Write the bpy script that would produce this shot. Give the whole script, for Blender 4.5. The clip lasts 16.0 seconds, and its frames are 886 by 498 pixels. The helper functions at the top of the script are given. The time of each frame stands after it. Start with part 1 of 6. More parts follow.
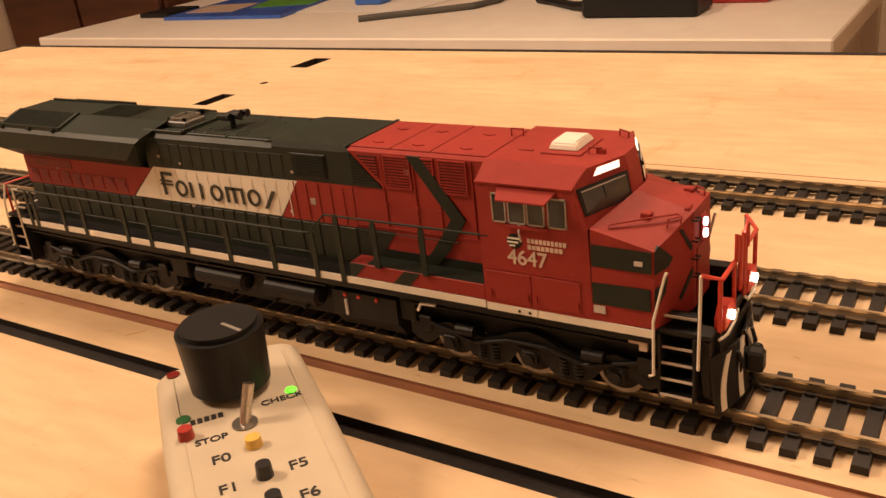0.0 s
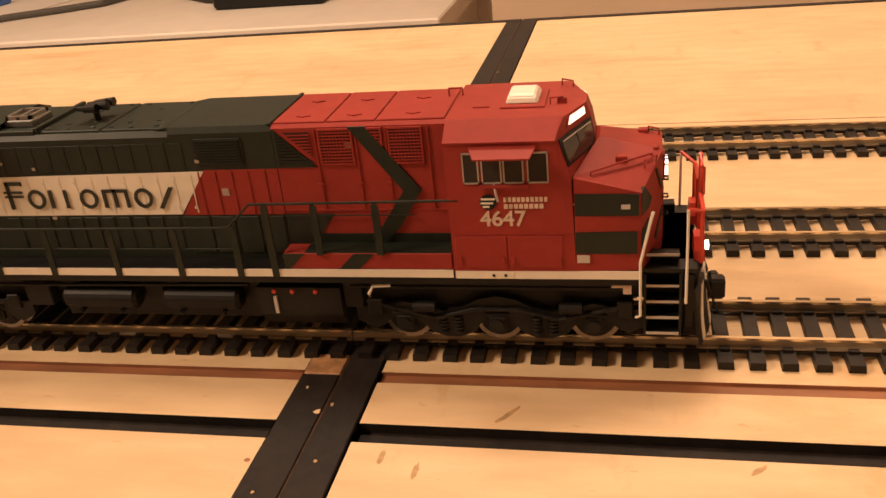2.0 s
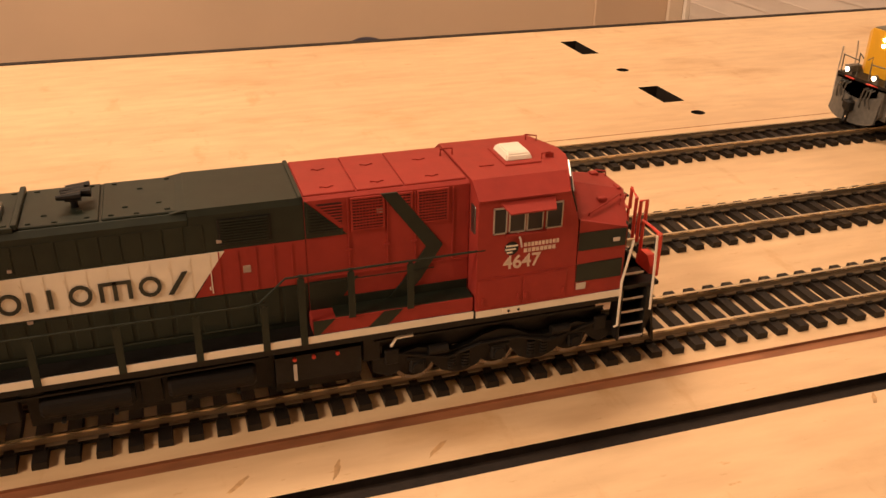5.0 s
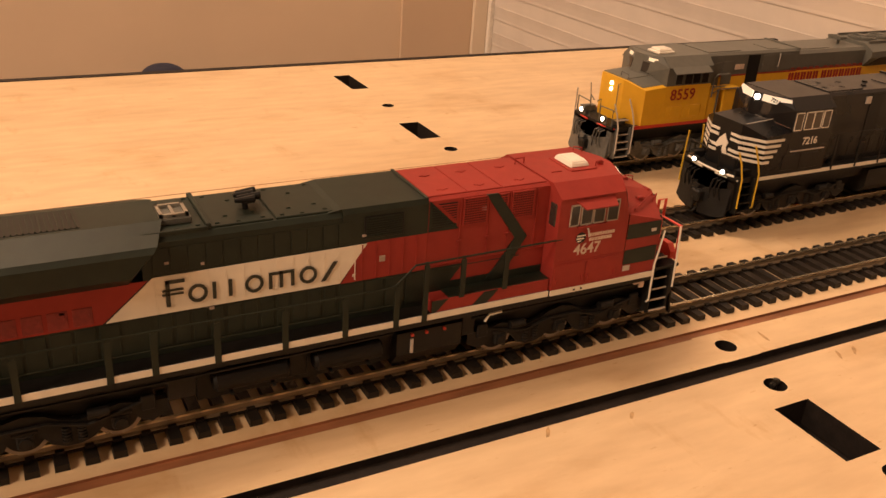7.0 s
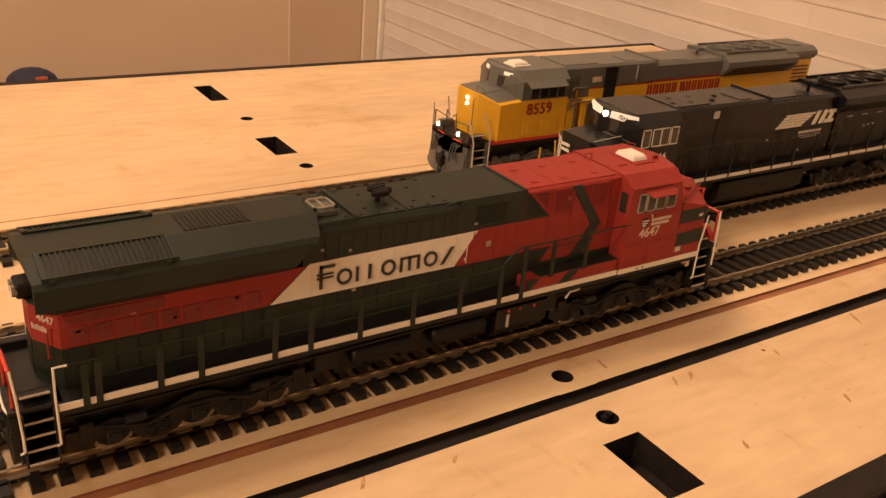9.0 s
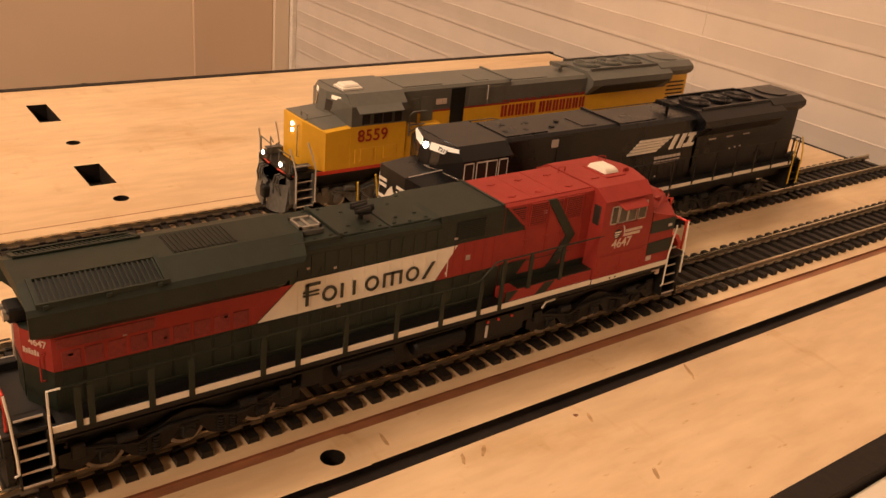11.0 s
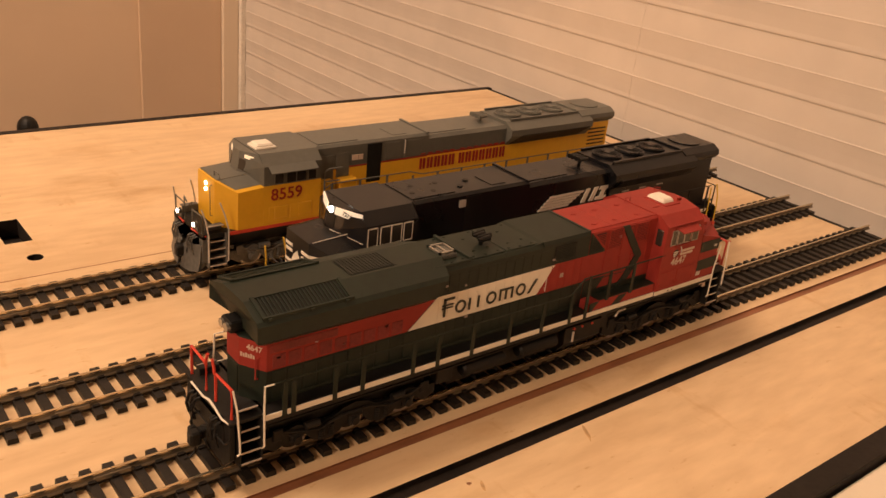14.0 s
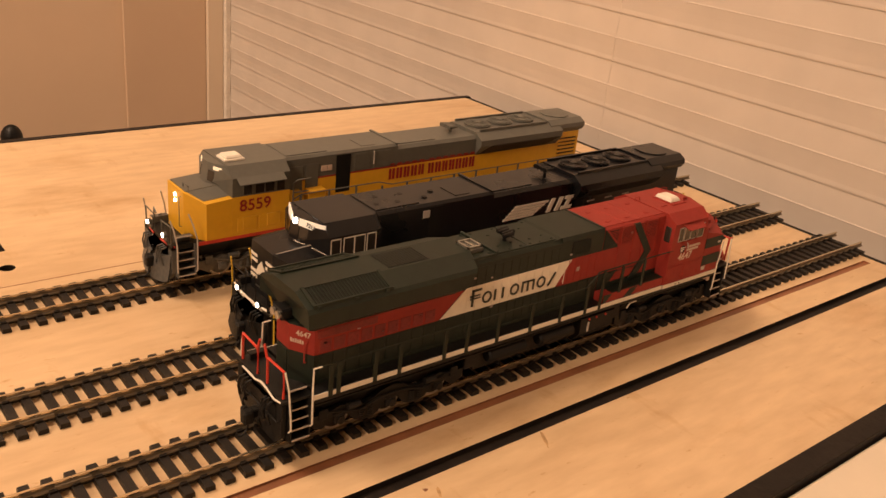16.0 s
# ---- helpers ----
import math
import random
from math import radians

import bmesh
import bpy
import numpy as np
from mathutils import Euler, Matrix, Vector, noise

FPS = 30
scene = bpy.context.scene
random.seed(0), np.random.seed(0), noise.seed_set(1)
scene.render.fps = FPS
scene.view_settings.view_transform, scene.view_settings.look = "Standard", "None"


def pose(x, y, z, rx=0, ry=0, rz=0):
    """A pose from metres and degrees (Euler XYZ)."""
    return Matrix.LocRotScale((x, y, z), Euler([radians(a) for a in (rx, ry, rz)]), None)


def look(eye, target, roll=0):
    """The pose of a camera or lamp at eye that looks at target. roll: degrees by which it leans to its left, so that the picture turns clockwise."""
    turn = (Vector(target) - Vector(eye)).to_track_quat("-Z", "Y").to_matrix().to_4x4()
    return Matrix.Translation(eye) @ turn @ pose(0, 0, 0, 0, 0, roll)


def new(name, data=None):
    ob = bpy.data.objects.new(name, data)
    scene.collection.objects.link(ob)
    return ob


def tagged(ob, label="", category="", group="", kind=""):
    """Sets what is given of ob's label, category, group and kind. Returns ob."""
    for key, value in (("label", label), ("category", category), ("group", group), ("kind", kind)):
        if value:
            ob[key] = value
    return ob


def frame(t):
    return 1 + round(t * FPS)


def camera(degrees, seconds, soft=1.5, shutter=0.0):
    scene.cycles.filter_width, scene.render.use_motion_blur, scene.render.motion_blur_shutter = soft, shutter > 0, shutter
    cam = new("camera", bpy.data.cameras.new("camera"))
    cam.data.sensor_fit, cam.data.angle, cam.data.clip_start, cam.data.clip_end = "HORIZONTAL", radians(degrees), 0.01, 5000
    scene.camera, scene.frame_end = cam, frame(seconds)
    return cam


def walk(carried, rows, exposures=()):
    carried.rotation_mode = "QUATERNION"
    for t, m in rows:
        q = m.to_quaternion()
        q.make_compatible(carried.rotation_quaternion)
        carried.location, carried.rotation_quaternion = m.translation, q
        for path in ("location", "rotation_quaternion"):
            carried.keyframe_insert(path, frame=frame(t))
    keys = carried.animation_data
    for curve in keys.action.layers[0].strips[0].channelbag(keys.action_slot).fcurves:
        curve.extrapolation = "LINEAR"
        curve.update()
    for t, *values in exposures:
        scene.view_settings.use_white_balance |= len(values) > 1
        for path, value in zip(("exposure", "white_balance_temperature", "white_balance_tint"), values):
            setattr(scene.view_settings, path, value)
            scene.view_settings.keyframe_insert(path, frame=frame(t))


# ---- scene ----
cam = camera(53.26, 16.0, soft=1.5)
EXPOSURES = [(0.0, 0.02), (3.0, 0.1), (7.0, -0.02), (16.0, -0.04)]
PATH = [
    (0.0, look((-0.0006, -0.1719, 0.1173), (-0.1562, 0.0559, -0.0005), -6.62)),
    (0.5, look((0.0150, -0.1740, 0.1154), (-0.1223, 0.0636, -0.0058), -6.29)),
    (1.0, look((0.0364, -0.1816, 0.1165), (-0.0766, 0.0667, -0.0082), -5.84)),
    (1.5, look((0.0579, -0.1824, 0.1137), (-0.0295, 0.0744, -0.0143), -5.81)),
    (2.0, look((0.0816, -0.1842, 0.1138), (0.0179, 0.0784, -0.0165), -6.02)),
    (2.5, look((0.1033, -0.1866, 0.1121), (0.0635, 0.0791, -0.0215), -5.79)),
    (3.0, look((0.1229, -0.1865, 0.1136), (0.1115, 0.0797, -0.0241), -4.75)),
    (3.5, look((0.1379, -0.1881, 0.1195), (0.1558, 0.0771, -0.0195), -3.16)),
    (4.0, look((0.1461, -0.1860, 0.1220), (0.1928, 0.0767, -0.0152), -0.98)),
    (4.2, look((0.1579, -0.1861, 0.1249), (0.2127, 0.0750, -0.0123), -0.61)),
    (6.5, look((0.2226, -0.2046, 0.1463), (0.3456, 0.0371, 0.0181), 3.37)),
    (7.0, look((0.2326, -0.2057, 0.1466), (0.3651, 0.0315, 0.0193), 4.10)),
    (7.5, look((0.2375, -0.2054, 0.1492), (0.3783, 0.0269, 0.0217), 4.89)),
    (8.0, look((0.2449, -0.2049, 0.1503), (0.3921, 0.0234, 0.0229), 5.38)),
    (8.5, look((0.2502, -0.2044, 0.1526), (0.4023, 0.0209, 0.0257), 5.68)),
    (9.0, look((0.2655, -0.2046, 0.1537), (0.4223, 0.0177, 0.0271), 5.39)),
    (9.5, look((0.2872, -0.2050, 0.1564), (0.4482, 0.0140, 0.0295), 5.31)),
    (10.0, look((0.3088, -0.2041, 0.1543), (0.4722, 0.0124, 0.0263), 5.32)),
    (10.2, look((0.3165, -0.2036, 0.1550), (0.4810, 0.0124, 0.0274), 5.49)),
    (12.5, look((0.3485, -0.2079, 0.1750), (0.5207, 0.0034, 0.0496), 6.07)),
    (13.0, look((0.3530, -0.2116, 0.1787), (0.5274, -0.0015, 0.0545), 6.24)),
    (13.5, look((0.3543, -0.2133, 0.1810), (0.5300, -0.0034, 0.0583), 6.24)),
    (14.0, look((0.3560, -0.2144, 0.1827), (0.5327, -0.0047, 0.0611), 6.14)),
    (14.5, look((0.3593, -0.2147, 0.1824), (0.5366, -0.0056, 0.0606), 6.19)),
    (15.0, look((0.3620, -0.2179, 0.1838), (0.5400, -0.0093, 0.0622), 6.27)),
    (15.5, look((0.3618, -0.2214, 0.1858), (0.5403, -0.0127, 0.0648), 6.24)),
    (16.0, look((0.3622, -0.2256, 0.1884), (0.5409, -0.0166, 0.0685), 6.11)),
]
walk(cam, PATH, EXPOSURES)
# the red locomotive's way along its track, seconds and metres
RUN = [(0.0, -0.0226), (0.5, 0.0114), (1.0, 0.0454), (1.5, 0.0808), (2.0, 0.1163), (2.5, 0.1520), (3.0, 0.1875), (3.5, 0.2227), (4.0, 0.2561), (4.2, 0.2723), (6.5, 0.4203), (7.0, 0.4479), (7.5, 0.4741), (8.0, 0.4987), (8.5, 0.5216), (9.0, 0.5435), (9.5, 0.5645), (10.0, 0.5842), (10.2, 0.5916), (12.5, 0.6733), (13.0, 0.6872), (13.5, 0.7002), (14.0, 0.7116), (14.5, 0.7221), (15.0, 0.7303), (15.5, 0.7379), (16.0, 0.7432)]

# ---- world and light ----
world = bpy.data.worlds.new("room_air")
scene.world = world
world.use_nodes = True
world.node_tree.nodes["Background"].inputs[0].default_value = (1.0, 0.8, 0.6, 1)
world.node_tree.nodes["Background"].inputs[1].default_value = 0.02
MM = 0.001


def area_lamp(name, x, y, z, size, watts, colour):
    d = bpy.data.lights.new(name, "AREA")
    d.shape, d.size, d.energy, d.color = "DISK", size, watts, colour
    ob = new(name, d)
    ob.matrix_world = look((x, y, z), (x, y, z - 1))
    return ob


# unseen main light, placed west where the controller's shadow points back to
area_lamp("ceiling_lamp_glow", -1.55, -0.60, 1.50, 0.60, 62, (1.0, 0.69, 0.465))
# unseen fill light, added to brighten the far side of the boards
area_lamp("ceiling_lamp_glow", -0.05, 0.60, 1.50, 0.60, 24, (1.0, 0.69, 0.465))


# ---- materials ----
def mat(name, colour, rough=0.5, metal=0.0, var=0.12, scale=400.0, bump=0.0, bscale=2000.0, stretch=(1, 1, 1), colour2=None, coat=0.0, spec=0.5, emit=0.0, ecol=None, per_piece=0.0):
    m = bpy.data.materials.new(name)
    m.use_nodes = True
    nt = m.node_tree
    n, l = nt.nodes, nt.links
    b = n["Principled BSDF"]
    b.inputs["Roughness"].default_value, b.inputs["Metallic"].default_value = rough, metal
    b.inputs["Specular IOR Level"].default_value, b.inputs["Coat Weight"].default_value = spec, coat
    tc, mp = n.new("ShaderNodeTexCoord"), n.new("ShaderNodeMapping")
    mp.inputs["Scale"].default_value = stretch
    l.new(tc.outputs["Object"], mp.inputs[0])
    nz, nf = n.new("ShaderNodeTexNoise"), n.new("ShaderNodeTexNoise")
    nz.inputs["Scale"].default_value, nz.inputs["Detail"].default_value = scale, 5
    nf.inputs["Scale"].default_value, nf.inputs["Detail"].default_value = scale * 0.13, 3
    l.new(mp.outputs[0], nz.inputs["Vector"]), l.new(mp.outputs[0], nf.inputs["Vector"])
    add = n.new("ShaderNodeMath")
    add.operation = "ADD"
    l.new(nz.outputs[0], add.inputs[0]), l.new(nf.outputs[0], add.inputs[1])
    ramp = n.new("ShaderNodeValToRGB")
    c = colour
    c2 = colour2 or tuple(min(1, v * (1 + var)) for v in c)
    c1 = tuple(v * (1 - var) for v in c) if not colour2 else c
    ramp.color_ramp.elements[0].position, ramp.color_ramp.elements[1].position = 0.36, 0.64
    half = n.new("ShaderNodeMath")
    half.operation = "MULTIPLY"
    half.inputs[1].default_value = 0.5
    l.new(add.outputs[0], half.inputs[0])
    ramp.color_ramp.elements[0].color, ramp.color_ramp.elements[1].color = (*c1, 1), (*c2, 1)
    l.new(half.outputs[0], ramp.inputs[0])
    out = ramp.outputs[0]
    if per_piece:
        oi, hs = n.new("ShaderNodeObjectInfo"), n.new("ShaderNodeHueSaturation")
        mr = n.new("ShaderNodeMapRange")
        mr.inputs["To Min"].default_value, mr.inputs["To Max"].default_value = 1 - per_piece, 1 + per_piece
        l.new(oi.outputs["Random"], mr.inputs[0]), l.new(mr.outputs[0], hs.inputs["Value"]), l.new(out, hs.inputs["Color"])
        out = hs.outputs[0]
    l.new(out, b.inputs["Base Color"])
    rr = n.new("ShaderNodeMapRange")
    rr.inputs["To Min"].default_value, rr.inputs["To Max"].default_value = max(0.03, rough - 0.08), min(1, rough + 0.1)
    l.new(nf.outputs[0], rr.inputs[0]), l.new(rr.outputs[0], b.inputs["Roughness"])
    if bump:
        nb, bp = n.new("ShaderNodeTexNoise"), n.new("ShaderNodeBump")
        nb.inputs["Scale"].default_value, nb.inputs["Detail"].default_value = bscale, 4
        l.new(mp.outputs[0], nb.inputs["Vector"]), l.new(nb.outputs[0], bp.inputs["Height"])
        bp.inputs["Strength"].default_value, bp.inputs["Distance"].default_value = bump, 0.0004
        l.new(bp.outputs[0], b.inputs["Normal"])
    if emit:
        b.inputs["Emission Color"].default_value, b.inputs["Emission Strength"].default_value = (*(ecol or c), 1), emit
    return m


PLY = mat("birch_plywood", (0.585, 0.415, 0.243), 0.38, var=0.1, scale=42, bump=0.08, bscale=900, stretch=(1, 4, 1), colour2=(0.73, 0.545, 0.335))


def stain(m, scale, lo, hi, tint, stretch):
    """Lay soft brownish smudges with their own shape over a wooden surface."""
    nt = m.node_tree
    n, l = nt.nodes, nt.links
    b = n["Principled BSDF"]
    src = b.inputs["Base Color"].links[0].from_socket
    tc, mp, nz = n.new("ShaderNodeTexCoord"), n.new("ShaderNodeMapping"), n.new("ShaderNodeTexNoise")
    mp.inputs["Scale"].default_value = stretch
    nz.inputs["Scale"].default_value, nz.inputs["Detail"].default_value, nz.inputs["Roughness"].default_value = scale, 6, 0.62
    rp, mx = n.new("ShaderNodeValToRGB"), n.new("ShaderNodeMix")
    rp.color_ramp.elements[0].position, rp.color_ramp.elements[1].position = lo, hi
    mx.data_type, mx.blend_type = "RGBA", "MULTIPLY"
    l.new(tc.outputs["Object"], mp.inputs[0]), l.new(mp.outputs[0], nz.inputs["Vector"]), l.new(nz.outputs[0], rp.inputs[0])
    l.new(rp.outputs[0], mx.inputs[0]), l.new(src, mx.inputs[6])
    mx.inputs[7].default_value = (*tint, 1)
    l.new(mx.outputs[2], b.inputs["Base Color"])


stain(PLY, 11, 0.56, 0.72, (0.84, 0.76, 0.66), (1, 2, 1))
stain(PLY, 240, 0.64, 0.72, (0.80, 0.69, 0.56), (0.5, 1.4, 1))
stain(PLY, 70, 0.60, 0.70, (0.90, 0.84, 0.76), (1, 0.35, 1))
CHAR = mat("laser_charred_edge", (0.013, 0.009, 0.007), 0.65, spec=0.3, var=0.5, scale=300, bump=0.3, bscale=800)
BURNT = mat("brown_burnt_wood", (0.255, 0.104, 0.048), 0.5, var=0.3, scale=250, stretch=(0.3, 1, 1))
RED = mat("red_paint", (0.285, 0.033, 0.025), 0.56, spec=0.22, var=0.09, scale=300, bump=0.03, bscale=5000)
GREEN = mat("dark_green_paint", (0.0132, 0.0195, 0.0132), 0.52, var=0.2, scale=300, spec=0.32, bump=0.03, bscale=5000)
BLACK = mat("black_paint", (0.007, 0.007, 0.007), 0.45, spec=0.3, var=0.2, scale=300)
WHITE = mat("cream_paint", (0.75, 0.70, 0.60), 0.4, var=0.05, scale=300)
YELLOW = mat("yellow_paint", (0.70, 0.385, 0.02), 0.38, var=0.05, scale=300)
GREY = mat("grey_paint", (0.10, 0.10, 0.09), 0.45, var=0.1, scale=300)
NSBLACK = mat("gloss_black_paint", (0.008, 0.008, 0.009), 0.28, spec=0.30, var=0.2, scale=300)
TIE = mat("black_plastic_tie", (0.012, 0.009, 0.007), 0.5, spec=0.35, var=0.3, scale=600, bump=0.2, bscale=3000)
RAIL_SIDE = mat("dull_rail_side", (0.27, 0.22, 0.155), 0.42, metal=0.5, var=0.3, scale=200, stretch=(0.2, 1, 1))
RAIL = mat("nickel_silver_rail", (0.70, 0.60, 0.43), 0.24, metal=0.9, var=0.2, scale=200, stretch=(0.2, 1, 1))
UNDER_DARK = mat("dark_screw_metal", (0.02, 0.02, 0.02), 0.4, metal=0.6)
WALLP = mat("beige_wall_paint", (0.58, 0.455, 0.335), 0.8, var=0.05, scale=8)
SIDING = mat("white_siding_paint", (0.62, 0.56, 0.50), 0.65, var=0.05, scale=30)


# ---- mesh helpers (all sizes in millimetres) ----
def obj(name, bm, material, parent=None, label="", smooth=False):
    me = bpy.data.meshes.new(name)
    bmesh.ops.recalc_face_normals(bm, faces=bm.faces)
    bm.to_mesh(me)
    bm.free()
    for m in material if isinstance(material, (list, tuple)) else [material]:
        me.materials.append(m)
    if smooth:
        for p in me.polygons:
            p.use_smooth = True
    ob = new(name, me)
    ob.parent = parent
    if label:
        tagged(ob, label)
    return ob


part = obj


def box(bm, x0, x1, y0, y1, z0, z1, bevel=0.0):
    r = bmesh.ops.create_cube(bm, size=1)
    vs = r["verts"]
    for v in vs:
        v.co = Vector(((x0 + x1) / 2 + v.co.x * (x1 - x0), (y0 + y1) / 2 + v.co.y * (y1 - y0), (z0 + z1) / 2 + v.co.z * (z1 - z0))) * MM
    if bevel:
        es = list({e for v in vs for e in v.link_edges})
        bmesh.ops.bevel(bm, geom=es, offset=bevel * MM, segments=1, affect="EDGES")
    return bm


def boxes(*bs, bevel=0.0):
    bm = bmesh.new()
    for b in bs:
        box(bm, *b, bevel=bevel)
    return bm


def prism(bm, profile, axis, a0, a1):
    """Sweep a closed outline along one axis; profile in the two other axes, in order."""
    order = {"x": (1, 2, 0), "y": (0, 2, 1), "z": (0, 1, 2)}[axis]

    def put(p, a):
        c = [0, 0, 0]
        c[order[0]], c[order[1]], c[order[2]] = p[0] * MM, p[1] * MM, a * MM
        return bm.verts.new(c)

    f0, f1 = [put(p, a0) for p in profile], [put(p, a1) for p in profile]
    bm.faces.new(f0)
    bm.faces.new(f1[::-1])
    n = len(profile)
    for i in range(n):
        bm.faces.new([f0[i], f0[(i + 1) % n], f1[(i + 1) % n], f1[i]])
    return bm


def sweep(profile, axis, a0, a1):
    return prism(bmesh.new(), profile, axis, a0, a1)


def tube(bm, pts, r, sides=6):
    pts = [Vector(p) * MM for p in pts]
    rings = []
    for i, p in enumerate(pts):
        d = (pts[min(i + 1, len(pts) - 1)] - pts[max(i - 1, 0)]).normalized()
        u = d.cross(Vector((0.3, 0.5, 0.81))).normalized()
        w = d.cross(u)
        rings.append([bm.verts.new(p + (u * math.cos(2 * math.pi * k / sides) + w * math.sin(2 * math.pi * k / sides)) * r * MM) for k in range(sides)])
    for a, b in zip(rings, rings[1:]):
        for k in range(sides):
            bm.faces.new([a[k], a[(k + 1) % sides], b[(k + 1) % sides], b[k]])
    bm.faces.new(rings[0][::-1])
    bm.faces.new(rings[-1])
    return bm


def tubes(lines, r, sides=6):
    bm = bmesh.new()
    for l in lines:
        tube(bm, l, r, sides)
    return bm


def disc(bm, c, axis, r, h, sides=16, r2=None):
    """A round solid centred at c with its axis along x, y or z."""
    m = {"x": Euler((0, radians(90), 0)), "y": Euler((radians(90), 0, 0)), "z": Euler((0, 0, 0))}[axis].to_matrix().to_4x4()
    bmesh.ops.create_cone(bm, cap_ends=True, segments=sides, radius1=r * MM, radius2=(r if r2 is None else r2) * MM, depth=h * MM, matrix=Matrix.Translation(Vector(c) * MM) @ m)
    return bm


def letters(name, text, material, parent, size, origin, facing="side", spacing=1.0, bold=0.0):
    """Raised characters of the built-in font, 0.1 mm proud, standing on a side that faces -y (or lying flat)."""
    cu = bpy.data.curves.new("characters", "FONT")
    cu.body, cu.size, cu.extrude, cu.space_character, cu.offset = text, size * MM, 0.05 * MM, spacing, bold * MM
    tmp = bpy.data.objects.new("characters", cu)
    me = bpy.data.meshes.new_from_object(tmp)
    bpy.data.objects.remove(tmp)
    rot = {"side": Euler((radians(90), 0, 0)), "flat": Euler((0, 0, 0)), "rear": Euler((radians(90), 0, radians(-90))), "front": Euler((radians(90), 0, radians(90)))}[facing].to_matrix().to_4x4()
    me.transform(Matrix.Translation(Vector(origin) * MM) @ rot)
    me.materials.append(material)
    ob = new(name, me)
    ob.parent = parent
    return ob


def plate(pts, y, t=0.12):
    """A thin painted plate on a side wall: outline in x and z."""
    return sweep(pts, "y", y - t, y + t)


def ring_shape(bm, cx, cz, rx, rz, w, y, t=0.1, n=14):
    for k in range(n):
        a0, a1 = 2 * math.pi * k / n, 2 * math.pi * (k + 1) / n
        p = [(cx + (rx - q) * math.cos(a), cz + (rz - q) * math.sin(a)) for a, q in ((a0, 0), (a1, 0), (a1, w), (a0, w))]
        prism(bm, p, "y", y - t, y + t)


# ---- the setting ----
MARKS = [(456.5, -31.1, 5), (479.3, -36.0, 4), (471.8, -45.8, 4), (516.3, -36.5, 1.5), (519.5, -52.8, 4), (517.6, -82.2, 4), (465.8, -83.5, 3), (197.8, -32.6, 6), (219.8, -34.0, 6), (243.9, -33.6, 6), (104.1, -47.7, 3.5), (55.2, -33.9, 7), (31.6, -36.1, 4), (3.7, -52.3, 1.2), (570.9, -38.9, 8), (536.0, 62.8, 5), (-212.7, -28.7, 5), (39.5, -52.8, 4), (358.1, -47.4, 4), (385.1, -50.0, 3)]

def board(name, x0, x1, y0, y1, rects, rounds, label):
    """A plywood sheet 9 mm thick with rectangular and round holes right through it."""
    bm = bmesh.new()
    top, bot = 0.0, -9.0
    xs = sorted({x0, x1, *[v for r in rects for v in r[:2]], *[c[0] + s * 8 for c in rounds for s in (-1, 1)]})
    ys = sorted({y0, y1, *[v for r in rects for v in r[2:]], *[c[1] + s * 8 for c in rounds for s in (-1, 1)]})

    def quad(pts, z, m=0):
        bm.faces.new([bm.verts.new((p[0] * MM, p[1] * MM, z * MM)) for p in pts]).material_index = m

    def wall(a, b, m=1):
        bm.faces.new([bm.verts.new((p[0] * MM, p[1] * MM, z * MM)) for p, z in ((a, top), (b, top), (b, bot), (a, bot))]).material_index = m

    for i in range(len(xs) - 1):
        for j in range(len(ys) - 1):
            a, b, c, d = xs[i], xs[i + 1], ys[j], ys[j + 1]
            mx, my = (a + b) / 2, (c + d) / 2
            if any(r[0] < mx < r[1] and r[2] < my < r[3] for r in rects):
                continue
            if any(abs(mx - q[0]) < 8 and abs(my - q[1]) < 8 for q in rounds):
                continue
            quad([(a, c), (b, c), (b, d), (a, d)], top)
    for r in rects:
        p = [(r[0], r[2]), (r[1], r[2]), (r[1], r[3]), (r[0], r[3])]
        for k in range(4):
            wall(p[k], p[(k + 1) % 4], 2 if r[2:] == (-23.6, -19.4) else 1)
    for cx, cy, rad in rounds:
        ring, sq = [], []
        for k in range(24):
            t = 2 * math.pi * k / 24
            ring.append((cx + rad * math.cos(t), cy + rad * math.sin(t)))
            m = 8 / max(abs(math.cos(t)), abs(math.sin(t)))
            sq.append((cx + m * math.cos(t), cy + m * math.sin(t)))
        for k in range(24):
            e = (k + 1) % 24
            quad([ring[k], ring[e], sq[e], sq[k]], top)
            wall(ring[k], ring[e])
    p = [(x0, y0), (x1, y0), (x1, y1), (x0, y1)]
    for k in range(4):
        wall(p[k], p[(k + 1) % 4])
    quad(p, bot - 0.5, 1)
    bmesh.ops.remove_doubles(bm, verts=bm.verts, dist=1e-6)
    return tagged(obj(name, bm, [PLY, CHAR, BURNT]), label, kind="structure")


Y0, Y1 = -106, 355.8
tagged(board("table_top_1", 24, 867, Y0, Y1, [(427, 441, -90, -64), (437, 449, 193, 221), (439, 450, 293, 326), (24, 867, -45, -38.7), (24, 861, -23.6, -19.4)], [(439.5, -31, 3.6), (437.5, -54.5, 3.6), (435.8, -98.8, 3.6), (445, 174, 3.5), (446, 255, 3.5)], "pale birch plywood module top"), category="table top")
tagged(board("table_top_2", -836, 5, Y0, Y1, [(-429, -417, 199, 225), (-436, -420, 299, 328), (-836, 5, -45, -38.7), (-836, 5, -23.6, -19.4)], [(-420, 255, 3.0)], "pale birch plywood module top"), category="table top")

TRACKS = (0.0, 54.7, 128.5)
RZ = 4.6

# module frames: charred black strips round each board and across the joint
def strip(name, label, *bs, material=None):
    return tagged(obj(name, boxes(*bs, bevel=0.25), material or CHAR), label, "module frame", kind="structure")


